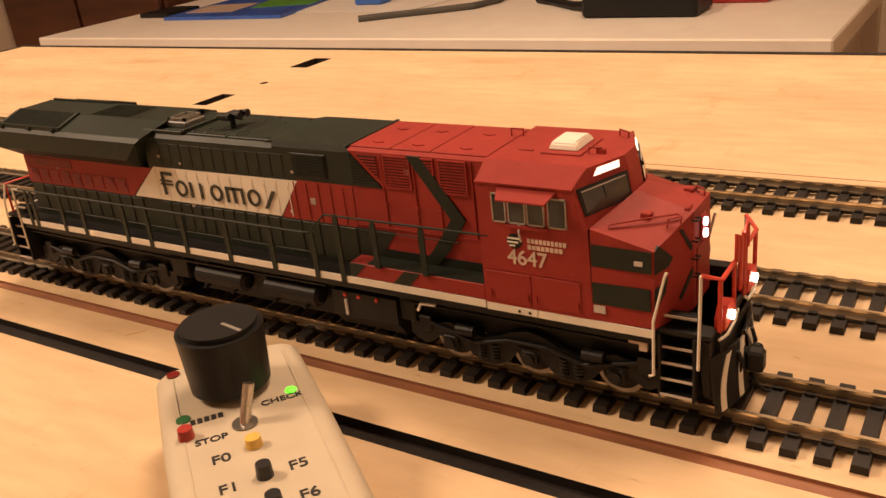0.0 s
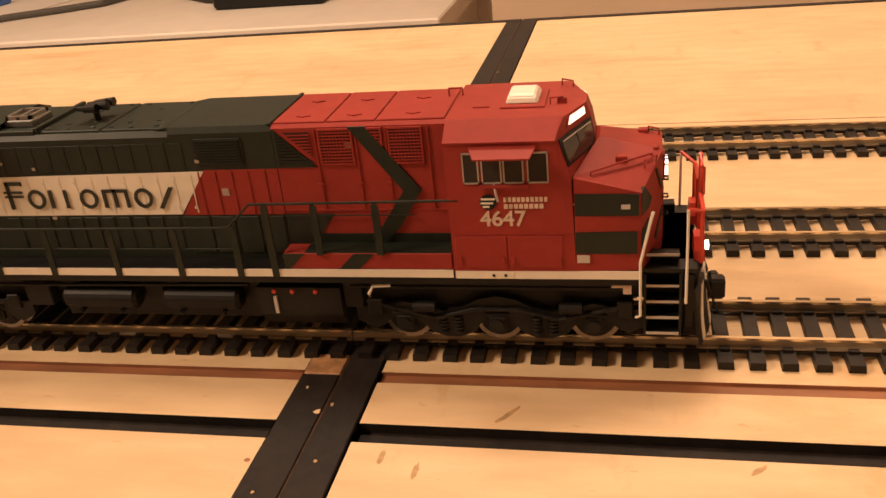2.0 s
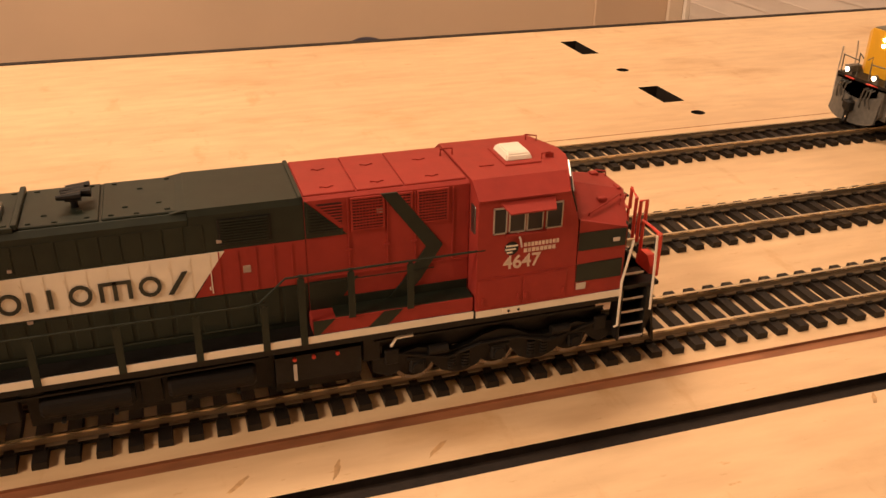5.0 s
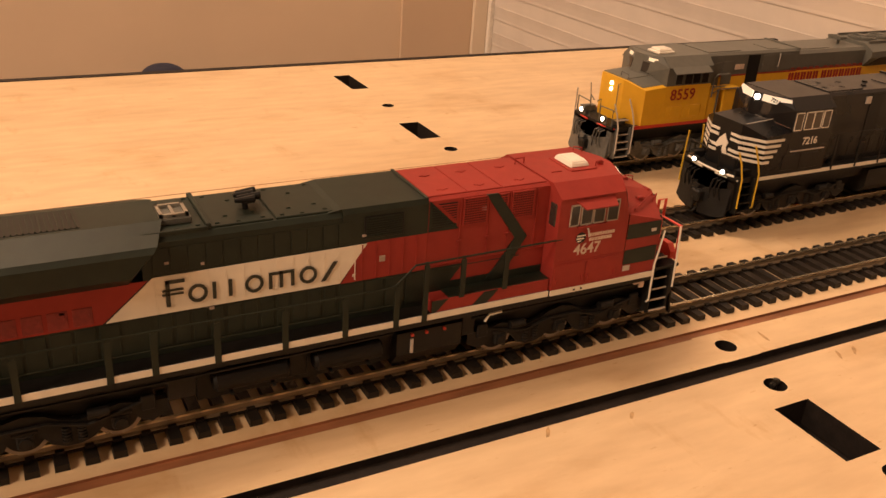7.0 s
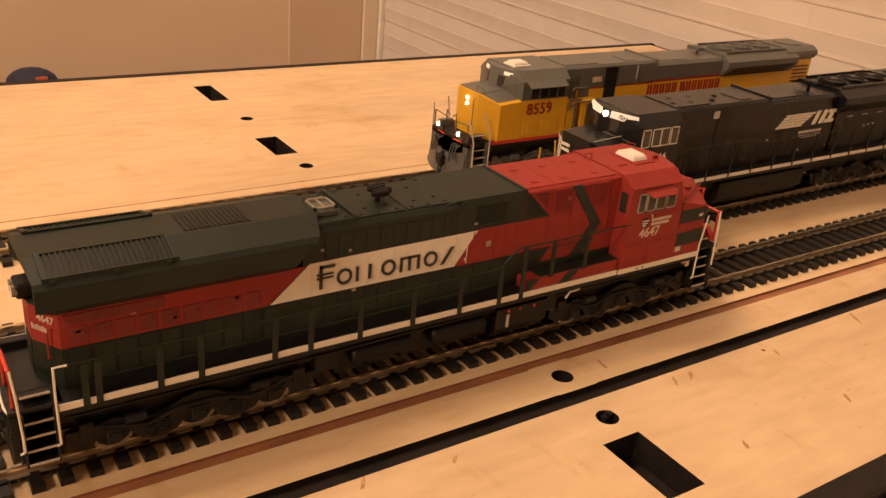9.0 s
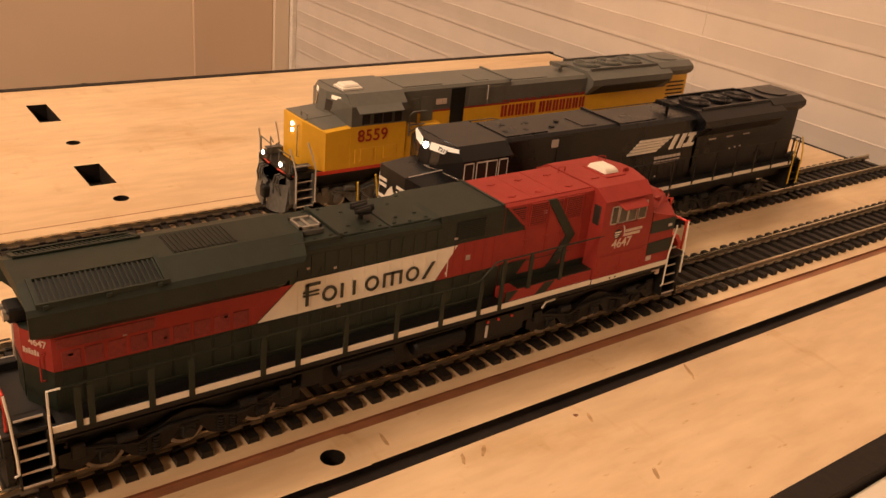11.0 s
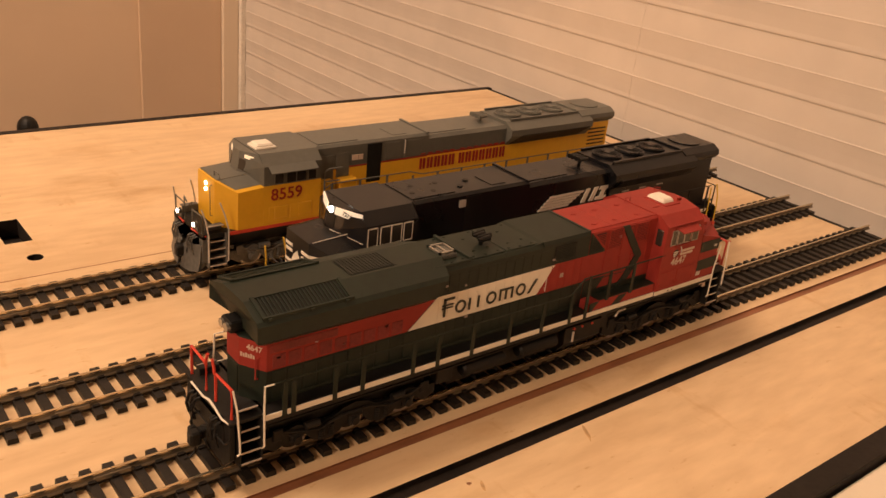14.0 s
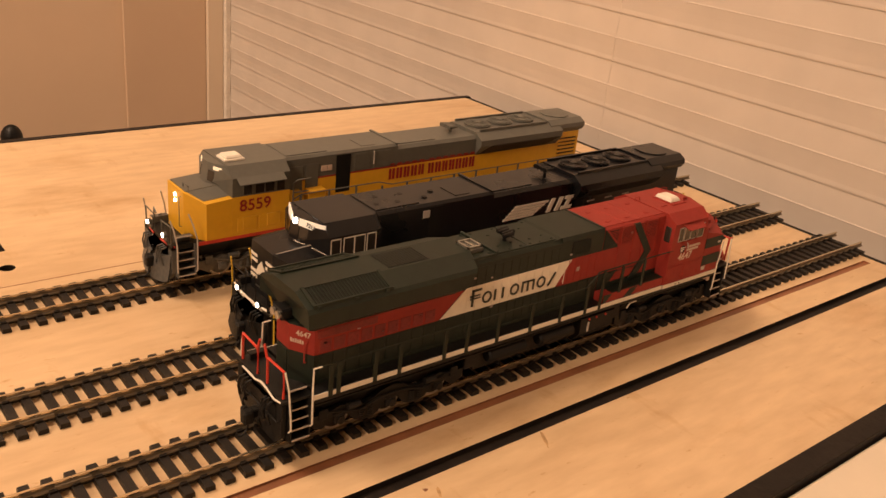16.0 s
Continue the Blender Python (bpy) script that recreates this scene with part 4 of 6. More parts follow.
# front end: platform, pilot, steps, rails and ditch lights
pilot = part("pilot", sweep([(-15.5, 24), (-15.8, 16), (-14.2, 10.5), (-10.5, 7.2), (10.5, 7.2), (14.2, 10.5), (15.8, 16), (15.5, 24)], "x", -24.2, -22.6), UNDER, loco, "black pilot plate with white curved marks")
for s in (-1, 1):
    # the plough blade bows forward from the outer edge to the middle
    bm = bmesh.new()
    blade = []
    for k in range(9):
        u = k / 8
        y, x = s * (15.4 - 13.6 * u), -22.4 + 2.8 * math.sin(u * 1.5)
        blade.append([bm.verts.new(Vector((x + dx, y, z)) * MM) for dx, z in ((0, 20.5 - 2.0 * u), (0.8, 13.5), (1.9, 7.0), (1.2, 6.8), (-0.8, 20.5 - 2.0 * u))])
    for p, q in zip(blade, blade[1:]):
        for i in range(5):
            bm.faces.new([p[i], p[(i + 1) % 5], q[(i + 1) % 5], q[i]])
    bm.faces.new(blade[0])
    bm.faces.new(blade[-1][::-1])
    blade_ob = part("plough_blade", bm, UNDER, pilot)
    for u0, wd in ((0.10, 0.13), (0.62, 0.14)):
        bm = bmesh.new()
        rows = []
        for k in range(8):
            v = k / 7
            z = 19.0 - 11.5 * v
            rows.append([])
            for u in (u0 + 0.30 * (1 - v) ** 2 - 0.02 * v, u0 + wd + 0.30 * (1 - v) ** 2 - 0.02 * v):
                x = -22.4 + 2.8 * math.sin(u * 1.5) + (0.8 * (20 - z) / 6.5 if z > 13.5 else 0.8 + 1.1 * (13.5 - z) / 6.5)
                rows[-1] += [bm.verts.new(Vector((x + 0.18, s * (15.4 - 13.6 * u), z)) * MM), bm.verts.new(Vector((x - 0.3, s * (15.4 - 13.6 * u), z)) * MM)]
        for p, q in zip(rows, rows[1:]):
            for i, j in ((0, 2), (2, 3), (3, 1), (1, 0)):
                bm.faces.new([p[i], p[j], q[j], q[i]])
        part("pilot_mark", bm, WHITE, blade_ob)
part("end_plate", boxes((-33.4, -22.0, -16.5, 16.5, 25.0, 26.0)), UNDER, loco)
for s in (-1, 1):
    end_steps(loco, -32.4, -25.6, s, DECAL_GREY, UNDER)
    part("white_handrail", tubes([[(-31.0, s * 16.9, 39.2), (-31.4, s * 17.2, 38), (-33.6, s * 17.7, 28), (-33.6, s * 17.9, 15.4), (-34.6, s * 17.9, 15.0)], [(-24.2, s * 16.6, 39.4), (-24.2, s * 17.2, 30), (-24.3, s * 17.7, 18.5)]], 0.34), WHITE, loco, "white bent handrail")
    dl = part("front_rail", tubes([[(-21.2, s * 13.6, 26), (-21.2, s * 13.6, 37.8), (-24.1, s * 16.6, 39.4)], [(-21.0, s * 13.4, 37.6), (-21.0, s * 4.2, 37.6), (-21.0, s * 4.2, 26)], [(-20.6, s * 4.2, 37.6), (-20.6, s * 4.2, 43.6), (-20.6, s * 1.2, 42.0), (-20.6, s * 1.2, 30)]], 0.5), SIGNAL_RED, loco, "red front handrail")
    part("ditch_light_housing", sweep([(s * 5.2, 25.8), (s * 12.6, 25.8), (s * 12.6, 28.2), (s * 10.6, 30.6), (s * 7.0, 30.6), (s * 5.2, 28.2)], "x", -22.6, -20.4), SIGNAL_RED, dl)
    bm = bmesh.new()
    disc(bm, (-20.0, s * 9.2, 28.0), "x", 1.0, 1.0, 14)
    part("ditch_light", bm, LAMP, dl, "lit round ditch light")
part("white_chain", tubes([[(-21.0, -14.5, 24.6), (-20.4, -11, 24.2), (-20.4, -5, 24.6), (-20.4, -3, 26.2)], [(-21.0, 14.5, 24.6), (-20.4, 11, 24.2), (-20.4, 5, 24.6), (-20.4, 3, 26.2)]], 0.35), WHITE, loco)
coupler(loco, -21.5, 1)

# rear end
part("pilot", sweep([(-15.5, 24), (-15.5, 12), (-11, 7.6), (11, 7.6), (15.5, 12), (15.5, 24)], "x", -261.8, -260.2), UNDER, loco, "black rear pilot plate")
part("end_plate", boxes((-262.0, -250.0, -16.2, 16.2, 25.0, 25.9)), UNDER, loco)
for s in (-1, 1):
    end_steps(loco, -259.0, -252.4, s, DECAL_GREY, UNDER)
    part("white_handrail", tubes([[(-248.6, s * 17.4, 36.2), (-251.6, s * 17.4, 36.2), (-251.8, s * 17.6, 28), (-251.7, s * 17.8, 15.2), (-252.6, s * 17.8, 14.8)], [(-260.4, s * 14.6, 36.0), (-260.0, s * 16.6, 30), (-259.6, s * 17.6, 19), (-259.6, s * 17.8, 15.4), (-260.6, s * 17.8, 15.0)]], 0.34), WHITE, loco, "white bent handrail")
    part("rear_rail", tubes([[(-260.6, s * 14.2, 26), (-260.6, s * 14.2, 36.0), (-260.6, s * 3.4, 35.6), (-260.6, s * 3.4, 26)], [(-260.9, s * 3.4, 35.6), (-260.9, s * 1.6, 40.0)]], 0.5), SIGNAL_RED, loco, "red end handrail")
part("white_chain", tubes([[(-261.8, -15, 25.2), (-262.2, -11, 24.6), (-262.2, -6, 25.8), (-262.2, -2, 26.2), (-262.2, 2, 25.0), (-262.2, 11, 25.2)]], 0.4), WHITE, loco)
bm = boxes((-255.4, -250.0, -2.0, 4.4, 46.9, 50.8), bevel=0.5)
part("headlight_box", bm, BLACK, loco)
for y, z0, sw in ((-9.5, 22.8, -1.2), (-7.6, 23.2, 0.8), (-5.6, 22.6, -0.6), (5.2, 22.8, 0.8), (7.4, 23.0, -0.8), (9.6, 22.8, 0.9)):
    part("brake_hose", tubes([[(-261.4, y, z0), (-263.6, y + 0.2 * sw, z0 - 0.6), (-264.4, y + 0.6 * sw, z0 - 4.0), (-263.4, y + sw, z0 - 8.0)]], 0.5), UNDER, loco)
part("uncoupling_lever", tubes([[(-261.6, -15.6, 19.5), (-263.0, -14.6, 18.0), (-263.0, -4.0, 18.0), (-264.6, -1.0, 17.0)], [(-263.0, -4.0, 18.0), (-263.0, 15.0, 18.0)]], 0.35), UNDER, loco)
part("end_door", boxes((-253.7, -253.3, -3.2, 3.2, 27.0, 36.6), bevel=0.1), GREEN, lower)
part("end_grab_iron", tubes([[(-249.9, -9.4, 34.0), (-251.0, -10.0, 34.4), (-251.0, -10.0, 41.2), (-250.4, -10.4, 42.2), (-249.4, -10.2, 42.2)]], 0.25), RED, loco)
bm = bmesh.new()
disc(bm, (-255.2, -0.4, 48.8), "x", 1.5, 2.0, 14)
disc(bm, (-255.2, 2.8, 48.8), "x", 1.5, 2.0, 14)
part("rear_headlight", bm, mat("unlit_lamp_glass", (0.35, 0.32, 0.28), 0.15, metal=0.6), loco)
eu = Vector((5.0, -7.9, 0)).normalized()
en = Vector((-7.9, -5.0, 0)).normalized()
num = letters("running_number", "4647", LABEL_PALE, loco, 2.7, (0, 0, 0), "flat", bold=0.05)
num.matrix_local = Matrix.Translation((Vector((-253.5, -4.05, 43.4)) + eu * 2.6 + en * 0.16) * MM) @ Matrix((eu, Vector((0, 0, 1)), en)).transposed().to_4x4()
bar = part("lettering_bar", boxes(*[(k * 0.85, k * 0.85 + 0.6, 0, 1.5 - 0.3 * (k % 2), -0.05, 0.05) for k in range(6)]), LABEL_PALE, loco, "row of small pale bars")
bar.matrix_local = Matrix.Translation((Vector((-253.5, -4.05, 40.6)) + eu * 0.6 + en * 0.16) * MM) @ Matrix((eu, Vector((0, 0, 1)), en)).transposed().to_4x4()
coupler(loco, -262, -1)

# side handrails: each post its own piece
for s in (-1, 1):
    hr = part("side_handrail", tubes([[(-248.4, s * 17.5, 36.3), (-127.5, s * 17.5, 36.3), (-124.0, s * 17.5, 36.6), (-118.0, s * 17.5, 42.0), (-71.0, s * 17.6, 42.4)]], 0.3), GREEN, loco, "dark green handrail")
    part("mid_cable", tubes([[(-246, s * 17.3, 31.0), (-124, s * 17.3, 31.0)], [(-112, s * 12.6, 37.0), (-82, s * 12.6, 37.0)]], 0.16), GREEN, hr)
    for x, top in ((-245, 36.3), (-242, 36.3), (-227.4, 36.3), (-217.1, 36.3), (-197.2, 36.3), (-186.8, 36.3), (-171.7, 36.3), (-154.4, 36.3), (-138, 36.3), (-123.2, 36.5), (-114.6, 42.2), (-103.2, 42.2), (-89.2, 42.2)):
        z0 = 24.2 if x < -112 else 29.6
        part("post", boxes((x - 0.8, x + 0.8, *sorted((s * 17.35, s * 17.75)), z0, top - 0.8), (x - 0.5, x + 0.5, *sorted((s * 17.3, s * 17.7)), top - 1.0, top + 0.2)), GREEN, hr)

# under the frame
tank = part("fuel_tank", sweep([(-15.4, 20), (-15.4, 13), (-12, 8.6), (12, 8.6), (15.4, 13), (15.4, 20)], "x", -121.5, -101), UNDER, loco, "black fuel tank")
part("fuel_tank", sweep([(-11, 20), (-11, 9.6), (11, 9.6), (11, 20)], "x", -176, -121.5), UNDER, loco)
part("sight_glass", boxes((-117.4, -116.6, -15.9, -15.3, 13.4, 17.8)), DECAL_GREY, tank)
bm = bmesh.new()
for x in (-117.0, -112.5, -106.8):
    disc(bm, (x, -15.6, 19.2), "y", 0.5, 0.8, 8)
part("red_valve", bm, SIGNAL_RED, tank)
for s in (-1, 1):
    for xa, xb in ((-172.8, -152.9), (-145.8, -126.0)):
        bm = bmesh.new()
        disc(bm, ((xa + xb) / 2, s * 14.2, 16.6), "x", 2.9, xb - xa - 1.6, 20)
        disc(bm, (xa + 0.5, s * 14.2, 16.6), "x", 2.0, 1.0, 20, 2.9)
        disc(bm, (xb - 0.5, s * 14.2, 16.6), "x", 2.9, 1.0, 20, 2.0)
        rv = part("air_reservoir", bm, mat("satin_black_tank", (0.006, 0.0055, 0.005), 0.5, spec=0.25), loco, "black cylindrical air reservoir")
        part("strap", boxes(*[(x, x + 0.9, *sorted((s * 11, s * 17.3)), 13.4, 13.9) for x in (xa + 4, xb - 4.9)], *[(x, x + 0.9, *sorted((s * 11, s * 14.2)), 19.3, 20.0) for x in (xa + 4, xb - 4.9)]), UNDER, rv)
for b in ((-184, -177, -15, -11, 14, 21), (-152, -147, -13, -10, 12, 20), (-100.5, -96, -14.6, -10, 14.5, 21.5), (-180, -176, 11, 15, 14, 21)):
    part("underfloor_box", boxes(b, bevel=0.3), UNDER, loco)
part("bent_pipe", tubes([[(-93.8, -16.2, 19.0), (-92.6, -16.4, 21.2), (-88.4, -16.4, 21.4)]], 0.4), WHITE, loco, "short white bent pipe")
part("underfloor_pipe", tubes([[(-250, -15.8, 20.8), (-180, -15.8, 20.4), (-123, -15.6, 20.9)], [(-98, -15.8, 20.8), (-36, -15.8, 20.8)]], 0.45), UNDER, loco)
part("pale_bracket", boxes((-39.6, -35.4, -16.6, -15.8, 21.3, 22.0), (-37.2, -35.4, -16.6, -15.8, 19.8, 21.4), bevel=0.1), LABEL_PALE, loco)
plate_ob = part("bolt_plate", boxes((-66.0, -60.0, -18.0, -17.6, 24.2, 25.9), bevel=0.08), WHITE, loco)
bm = bmesh.new()
for x in (-64.4, -61.8):
    disc(bm, (x, -18.05, 25.0), "y", 0.35, 0.2, 8)
part("bolt_head", bm, BLACK, plate_ob)
truck(loco, -65.0, UNDER, WHEELS)
truck(loco, -217.0, UNDER, WHEELS)

# ---- the two standing locomotives, both facing the other way ----
def standing(name, label, x, y, side, top, sill, rail, ladder, truck_mat, front_x, deck_x, step_x, corner_x, cab_x, tread_mat):
    """A wide-cab road diesel, built with x running from its front to its rear."""
    lo = tagged(new(name), label, "model train", kind="thing")
    lo.location = (x * MM, y * MM, 0)
    d0, d1 = deck_x, 263.0
    lamp_z = 26.4 if side is NSBLACK else 28.0
    f = part("frame", boxes((d0, d1, -11.8, 11.8, 16.5, 24), (step_x + 8.4, 254, -17, 17, 22.4, 25.4), (d0, step_x + 8.4, -15.5, 15.5, 23, 25.4), (254, d1, -15.5, 15.5, 23, 25.4)), UNDER, lo)
    for s in (-1, 1):
        part("sill_stripe", boxes((step_x + 9.0, 253, s * 17.15 - 0.2, s * 17.15 + 0.2, 24.0, 25.6)), sill, f)
        part("deck_stripe", tubes([[(step_x - 1, s * 15.7, 24.6), (d0 + 0.6, s * 12.6, 24.4), (d0 - 0.3, s * 4, 24.3)]], 0.45), sill, f)
    part("pilot", sweep([(-15.5, 24), (-15.5, 12), (-10, 6.6), (10, 6.6), (15.5, 12), (15.5, 24)], "x", d0, d0 + 2), truck_mat, lo)
    bm = bmesh.new()
    for s in (-1, 1):
        prev = None
        for k in range(7):
            u = k / 6
            yy, xx = s * (14.8 - 13.2 * u), d0 - 0.2 - 2.6 * math.sin(u * 1.45)
            ring = [bm.verts.new(Vector((xx + dx, yy, z)) * MM) for dx, z in ((0, 20.5 - 3.5 * u), (-0.9, 12.5), (-1.8, 6.2 + 2.2 * (1 - u) ** 3), (-0.8, 6.0 + 2.2 * (1 - u) ** 3), (0.9, 20.5 - 3.5 * u))]
            if prev:
                for i in range(5):
                    bm.faces.new([prev[i], prev[(i + 1) % 5], ring[(i + 1) % 5], ring[i]])
            prev = ring
    part("plough_blade", bm, truck_mat, lo)
    part("pilot", sweep([(-15.5, 24), (-15.5, 12), (-10, 8), (10, 8), (15.5, 12), (15.5, 24)], "x", d1 - 2, d1), truck_mat, lo)
    for k, yy in enumerate((-10.0, -8.0, -5.8, 5.6, 7.8, 10.0)):
        for xe, d in ((d0, -1), (d1, 1)):
            part("brake_hose", tubes([[(xe, yy, 22.6), (xe + 2.4 * d, yy, 22.2), (xe + 3.0 * d, yy + 0.5, 18.6), (xe + 2.2 * d, yy + (k % 3 - 1) * 0.8, 14.6)]], 0.42), truck_mat, lo)
    for xa, xb in ((step_x, step_x + 7.6), (254.5, 261.5)):
        for s in (-1, 1):
            end_steps(lo, xa, xb, s, tread_mat, truck_mat)
    for s in (-1, 1):
        part("ladder_rail", tubes([[(step_x + 5.6, s * 15.4, 39), (step_x + 7.4, s * 16.6, 33), (step_x + 8.6, s * 17.6, 27), (step_x + 8.4, s * 17.8, 12.5), (step_x + 7.6, s * 17.8, 12.2)], [(step_x - 2.6, s * 15.0, 37), (step_x - 1.4, s * 16.4, 32), (step_x - 0.6, s * 17.6, 25.5), (step_x - 0.6, s * 17.8, 13)]], 0.36), ladder, lo)
        part("ladder_rail", tubes([[(253.4, s * 17.4, 37), (254.0, s * 17.6, 27), (254.0, s * 17.8, 13)], [(262.2, s * 14.6, 37), (262.4, s * 16.4, 31), (261.8, s * 17.4, 26), (261.8, s * 17.8, 13), (260.8, s * 17.8, 12.6)]], 0.36), ladder, lo)
        part("front_rail", tubes([[(d0 + 0.4, s * 14, 25), (d0 + 0.4, s * 14, 33.5), (d0 + 0.4, s * 4, 33.0), (d0 + 0.4, s * 4, 25)], [(d0 + 0.2, s * 4, 33.0), (d0 + 0.2, s * 4, 36.4), (d0 + 0.2, s * 1.4, 34.6)]], 0.34), rail, lo)
        part("rear_rail", tubes([[(d1 - 1, s * 14, 25), (d1 - 1, s * 14, 36), (d1 - 1, s * 4, 36), (d1 - 1, s * 4, 25)]], 0.4), rail, lo)
        hr = part("side_handrail", tubes([[(62, s * 17.3, 38.6), (66, s * 17.3, 40.6), (110, s * 17.3, 40.6), (118, s * 17.3, 38.4), (253, s * 17.3, 38.4)]], 0.3), rail, lo)
        for k in range(13):
            px = 66 + k * 15.4
            part("post", boxes((px - 0.55, px + 0.55, *sorted((s * 17.1, s * 17.5)), 24.2, 40.5 if px < 112 else 38.4)), rail, hr)
        bm = bmesh.new()
        disc(bm, (d0 - 0.3, s * 8.6, lamp_z), "x", 1.5, 1.4, 14)
        box(bm, d0 - 0.2, d0 + 0.6, s * 8.6 - 1.8, s * 8.6 + 1.8, 25.2, 27.4, bevel=0.2)
        dl = part("ditch_light_housing", bm, truck_mat, lo)
        bm = bmesh.new()
        disc(bm, (d0 - 1.2, s * 8.6, lamp_z), "x", 1.0, 0.6, 14)
        part("ditch_light", bm, LAMP, dl, "lit round ditch light")
    coupler(lo, d0, -1)
    coupler(lo, d1, 1)
    part("fuel_tank", sweep([(-15, 20), (-15, 12), (-12, 8.4), (12, 8.4), (15, 12), (15, 20)], "x", 96, 158), truck_mat, lo)
    truck(lo, 50, truck_mat, [])
    truck(lo, 205, truck_mat, [])
    # nose
    bm = bmesh.new()
    n = {}
    fx = front_x
    for s in (-1, 1):
        for k, p in {"a": (corner_x, 17.2, 25.6), "A": (corner_x, 17.2, 42.8), "b": (fx, 8.5, 25.6), "B": (fx, 8.5, 46.4), "c": (cab_x, 17.3, 25.6), "C": (cab_x, 17.3, 43.8), "D": (cab_x, 9.0, 47.8)}.items():
            n[k, s] = bm.verts.new(Vector((p[0], s * p[1], p[2])) * MM)
    for s in (-1, 1):
        for fc in ("aACc", "bBAa", "ABDC"):
            bm.faces.new([n[k, s] for k in fc])
    bm.faces.new([n["b", -1], n["B", -1], n["B", 1], n["b", 1]])
    bm.faces.new([n["B", -1], n["D", -1], n["D", 1], n["B", 1]])
    bm.faces.new([n["c", -1], n["C", -1], n["D", -1], n["D", 1], n["C", 1], n["c", 1]])
    nose_ob = part("nose", bm, side, lo)
    # cab
    c = part("cab", boxes((cab_x, 60.0, -17.4, 17.4, 25.6, 44.2)), side, lo)
    bm = sweep([(-17.4, 44.2), (-17.4, 53.0), (-12.5, 57.4), (12.5, 57.4), (17.4, 53.0), (17.4, 44.2)], "x", cab_x, 60.0)
    up_c = part("cab_roof", bm, top, lo)
    bm = bmesh.new()
    a = [bm.verts.new(Vector(p) * MM) for p in ((cab_x, -17.2, 44.2), (cab_x, -17.2, 53.0), (cab_x - 0.5, -12.3, 57.3), (cab_x - 0.5, 12.3, 57.3), (cab_x, 17.2, 53.0), (cab_x, 17.2, 44.2))]
    m = [bm.verts.new(Vector(p) * MM) for p in ((cab_x - 4.6, -3, 56.8), (cab_x - 4.6, 3, 56.8), (cab_x - 6.2, 3, 47.4), (cab_x - 6.2, -3, 47.4))]
    bm.faces.new([a[0], a[1], a[2], m[0], m[3]])
    bm.faces.new([a[5], a[4], a[3], m[1], m[2]])
    bm.faces.new([a[2], a[3], m[1], m[0]])
    bm.faces.new([m[0], m[1], m[2], m[3]])
    part("cab_front", bm, top, up_c)
    boards = []
    for s in (-1, 1):
        q = [(cab_x - 6.2, s * 3, 47.6), (cab_x - 0.2, s * 16.4, 45.0), (cab_x - 0.4, s * 12.8, 56.8), (cab_x - 4.6, s * 3, 56.8)]
        if s > 0:
            q = [q[1], q[0], q[3], q[2]]
        lo_u, hi_u = (0.06, 0.94)
        part("windscreen", skin(q, lo_u, hi_u, 0.16, 0.66, 0.05, 0.25), GLASS, up_c)
        boards.append(q)
        yy = s * 17.45
        for xa, xb in ((36.8, 40.8), (42.6, 52.0), (53.4, 57.2)):
            w = part("cab_window", boxes((xa, xb, yy - 0.12, yy + 0.12, 44.8, 51.8)), GLASS, up_c)
            part("window_frame", boxes((xa - 0.3, xb + 0.3, yy - 0.22, yy + 0.22, 51.8, 52.2), (xa - 0.3, xb + 0.3, yy - 0.22, yy + 0.22, 44.4, 44.8), (xa - 0.3, xa, yy - 0.22, yy + 0.22, 44.4, 52.2), (xb, xb + 0.3, yy - 0.22, yy + 0.22, 44.4, 52.2)), WHITE if side is NSBLACK else UPGREY, w)
        part("mullion", boxes((47.0, 47.5, yy - 0.25, yy + 0.25, 44.6, 52.0)), WHITE if side is NSBLACK else UPGREY, up_c)
        if side is not NSBLACK:
            part("awning", sweep([(s * 17.3, 53.2), (s * 20.8, 50.8), (s * 20.8, 50.4), (s * 17.3, 52.8)], "x", 33.5, 56.5), top, up_c)
        part("locker_door", boxes((34, 43, yy - 0.15, yy + 0.15, 27.2, 34.0), (44.5, 55.5, yy - 0.15, yy + 0.15, 27.2, 34.0), bevel=0.1), side, c)
    ac = bmesh.new()
    box(ac, 32.5, 42.5, -7.5, 1.5, 57.2, 58.4, bevel=0.3)
    box(ac, 33.4, 41.6, -6.6, 0.6, 57.8, 59.6, bevel=0.7)
    if side is not NSBLACK:
        part("air_conditioner", ac, FAN_WHITE, lo, "white rounded roof air conditioner")
    else:
        ac.free()
    # hood: low-voltage box, engine, flared radiators
    h = part("front_hood", sweep([(-12, 25.4), (-12, 56.0), (-10.8, 57.2), (10.8, 57.2), (12, 56.0), (12, 25.4)], "x", 60.0, 124), top, lo)
    part("roof_lip", boxes((122.6, 124, -12.2, 12.2, 57.0, 57.8)), top, h)
    e = part("engine_hood", sweep([(-12, 25.4), (-12, 54.2), (-10.4, 55.8), (10.4, 55.8), (12, 54.2), (12, 25.4)], "x", 124, 178), top, lo)
    r = part("radiator_hood", sweep([(-12, 25.4), (-12, 45.2), (-16.4, 50.8), (-16.4, 54.0), (-10.5, 57.6), (10.5, 57.6), (16.4, 54.0), (16.4, 50.8), (12, 45.2), (12, 25.4)], "x", 176, 238), top, lo)
    rr = bmesh.new()
    prism(rr, [(-12, 25.4), (-12, 51.6), (12, 51.6), (12, 25.4)], "x", 238, 256)
    prism(rr, [(-12, 51.7), (-13.8, 54.2), (-13.4, 56.4), (-9.6, 58.6), (9.6, 58.6), (13.4, 56.4), (13.8, 54.2), (12, 51.7)], "x", 231, 258.5)
    disc(rr, (245.5, 0, 58.7), "z", 8.4, 0.9, 26)
    part("rear_hood", rr, top, lo)
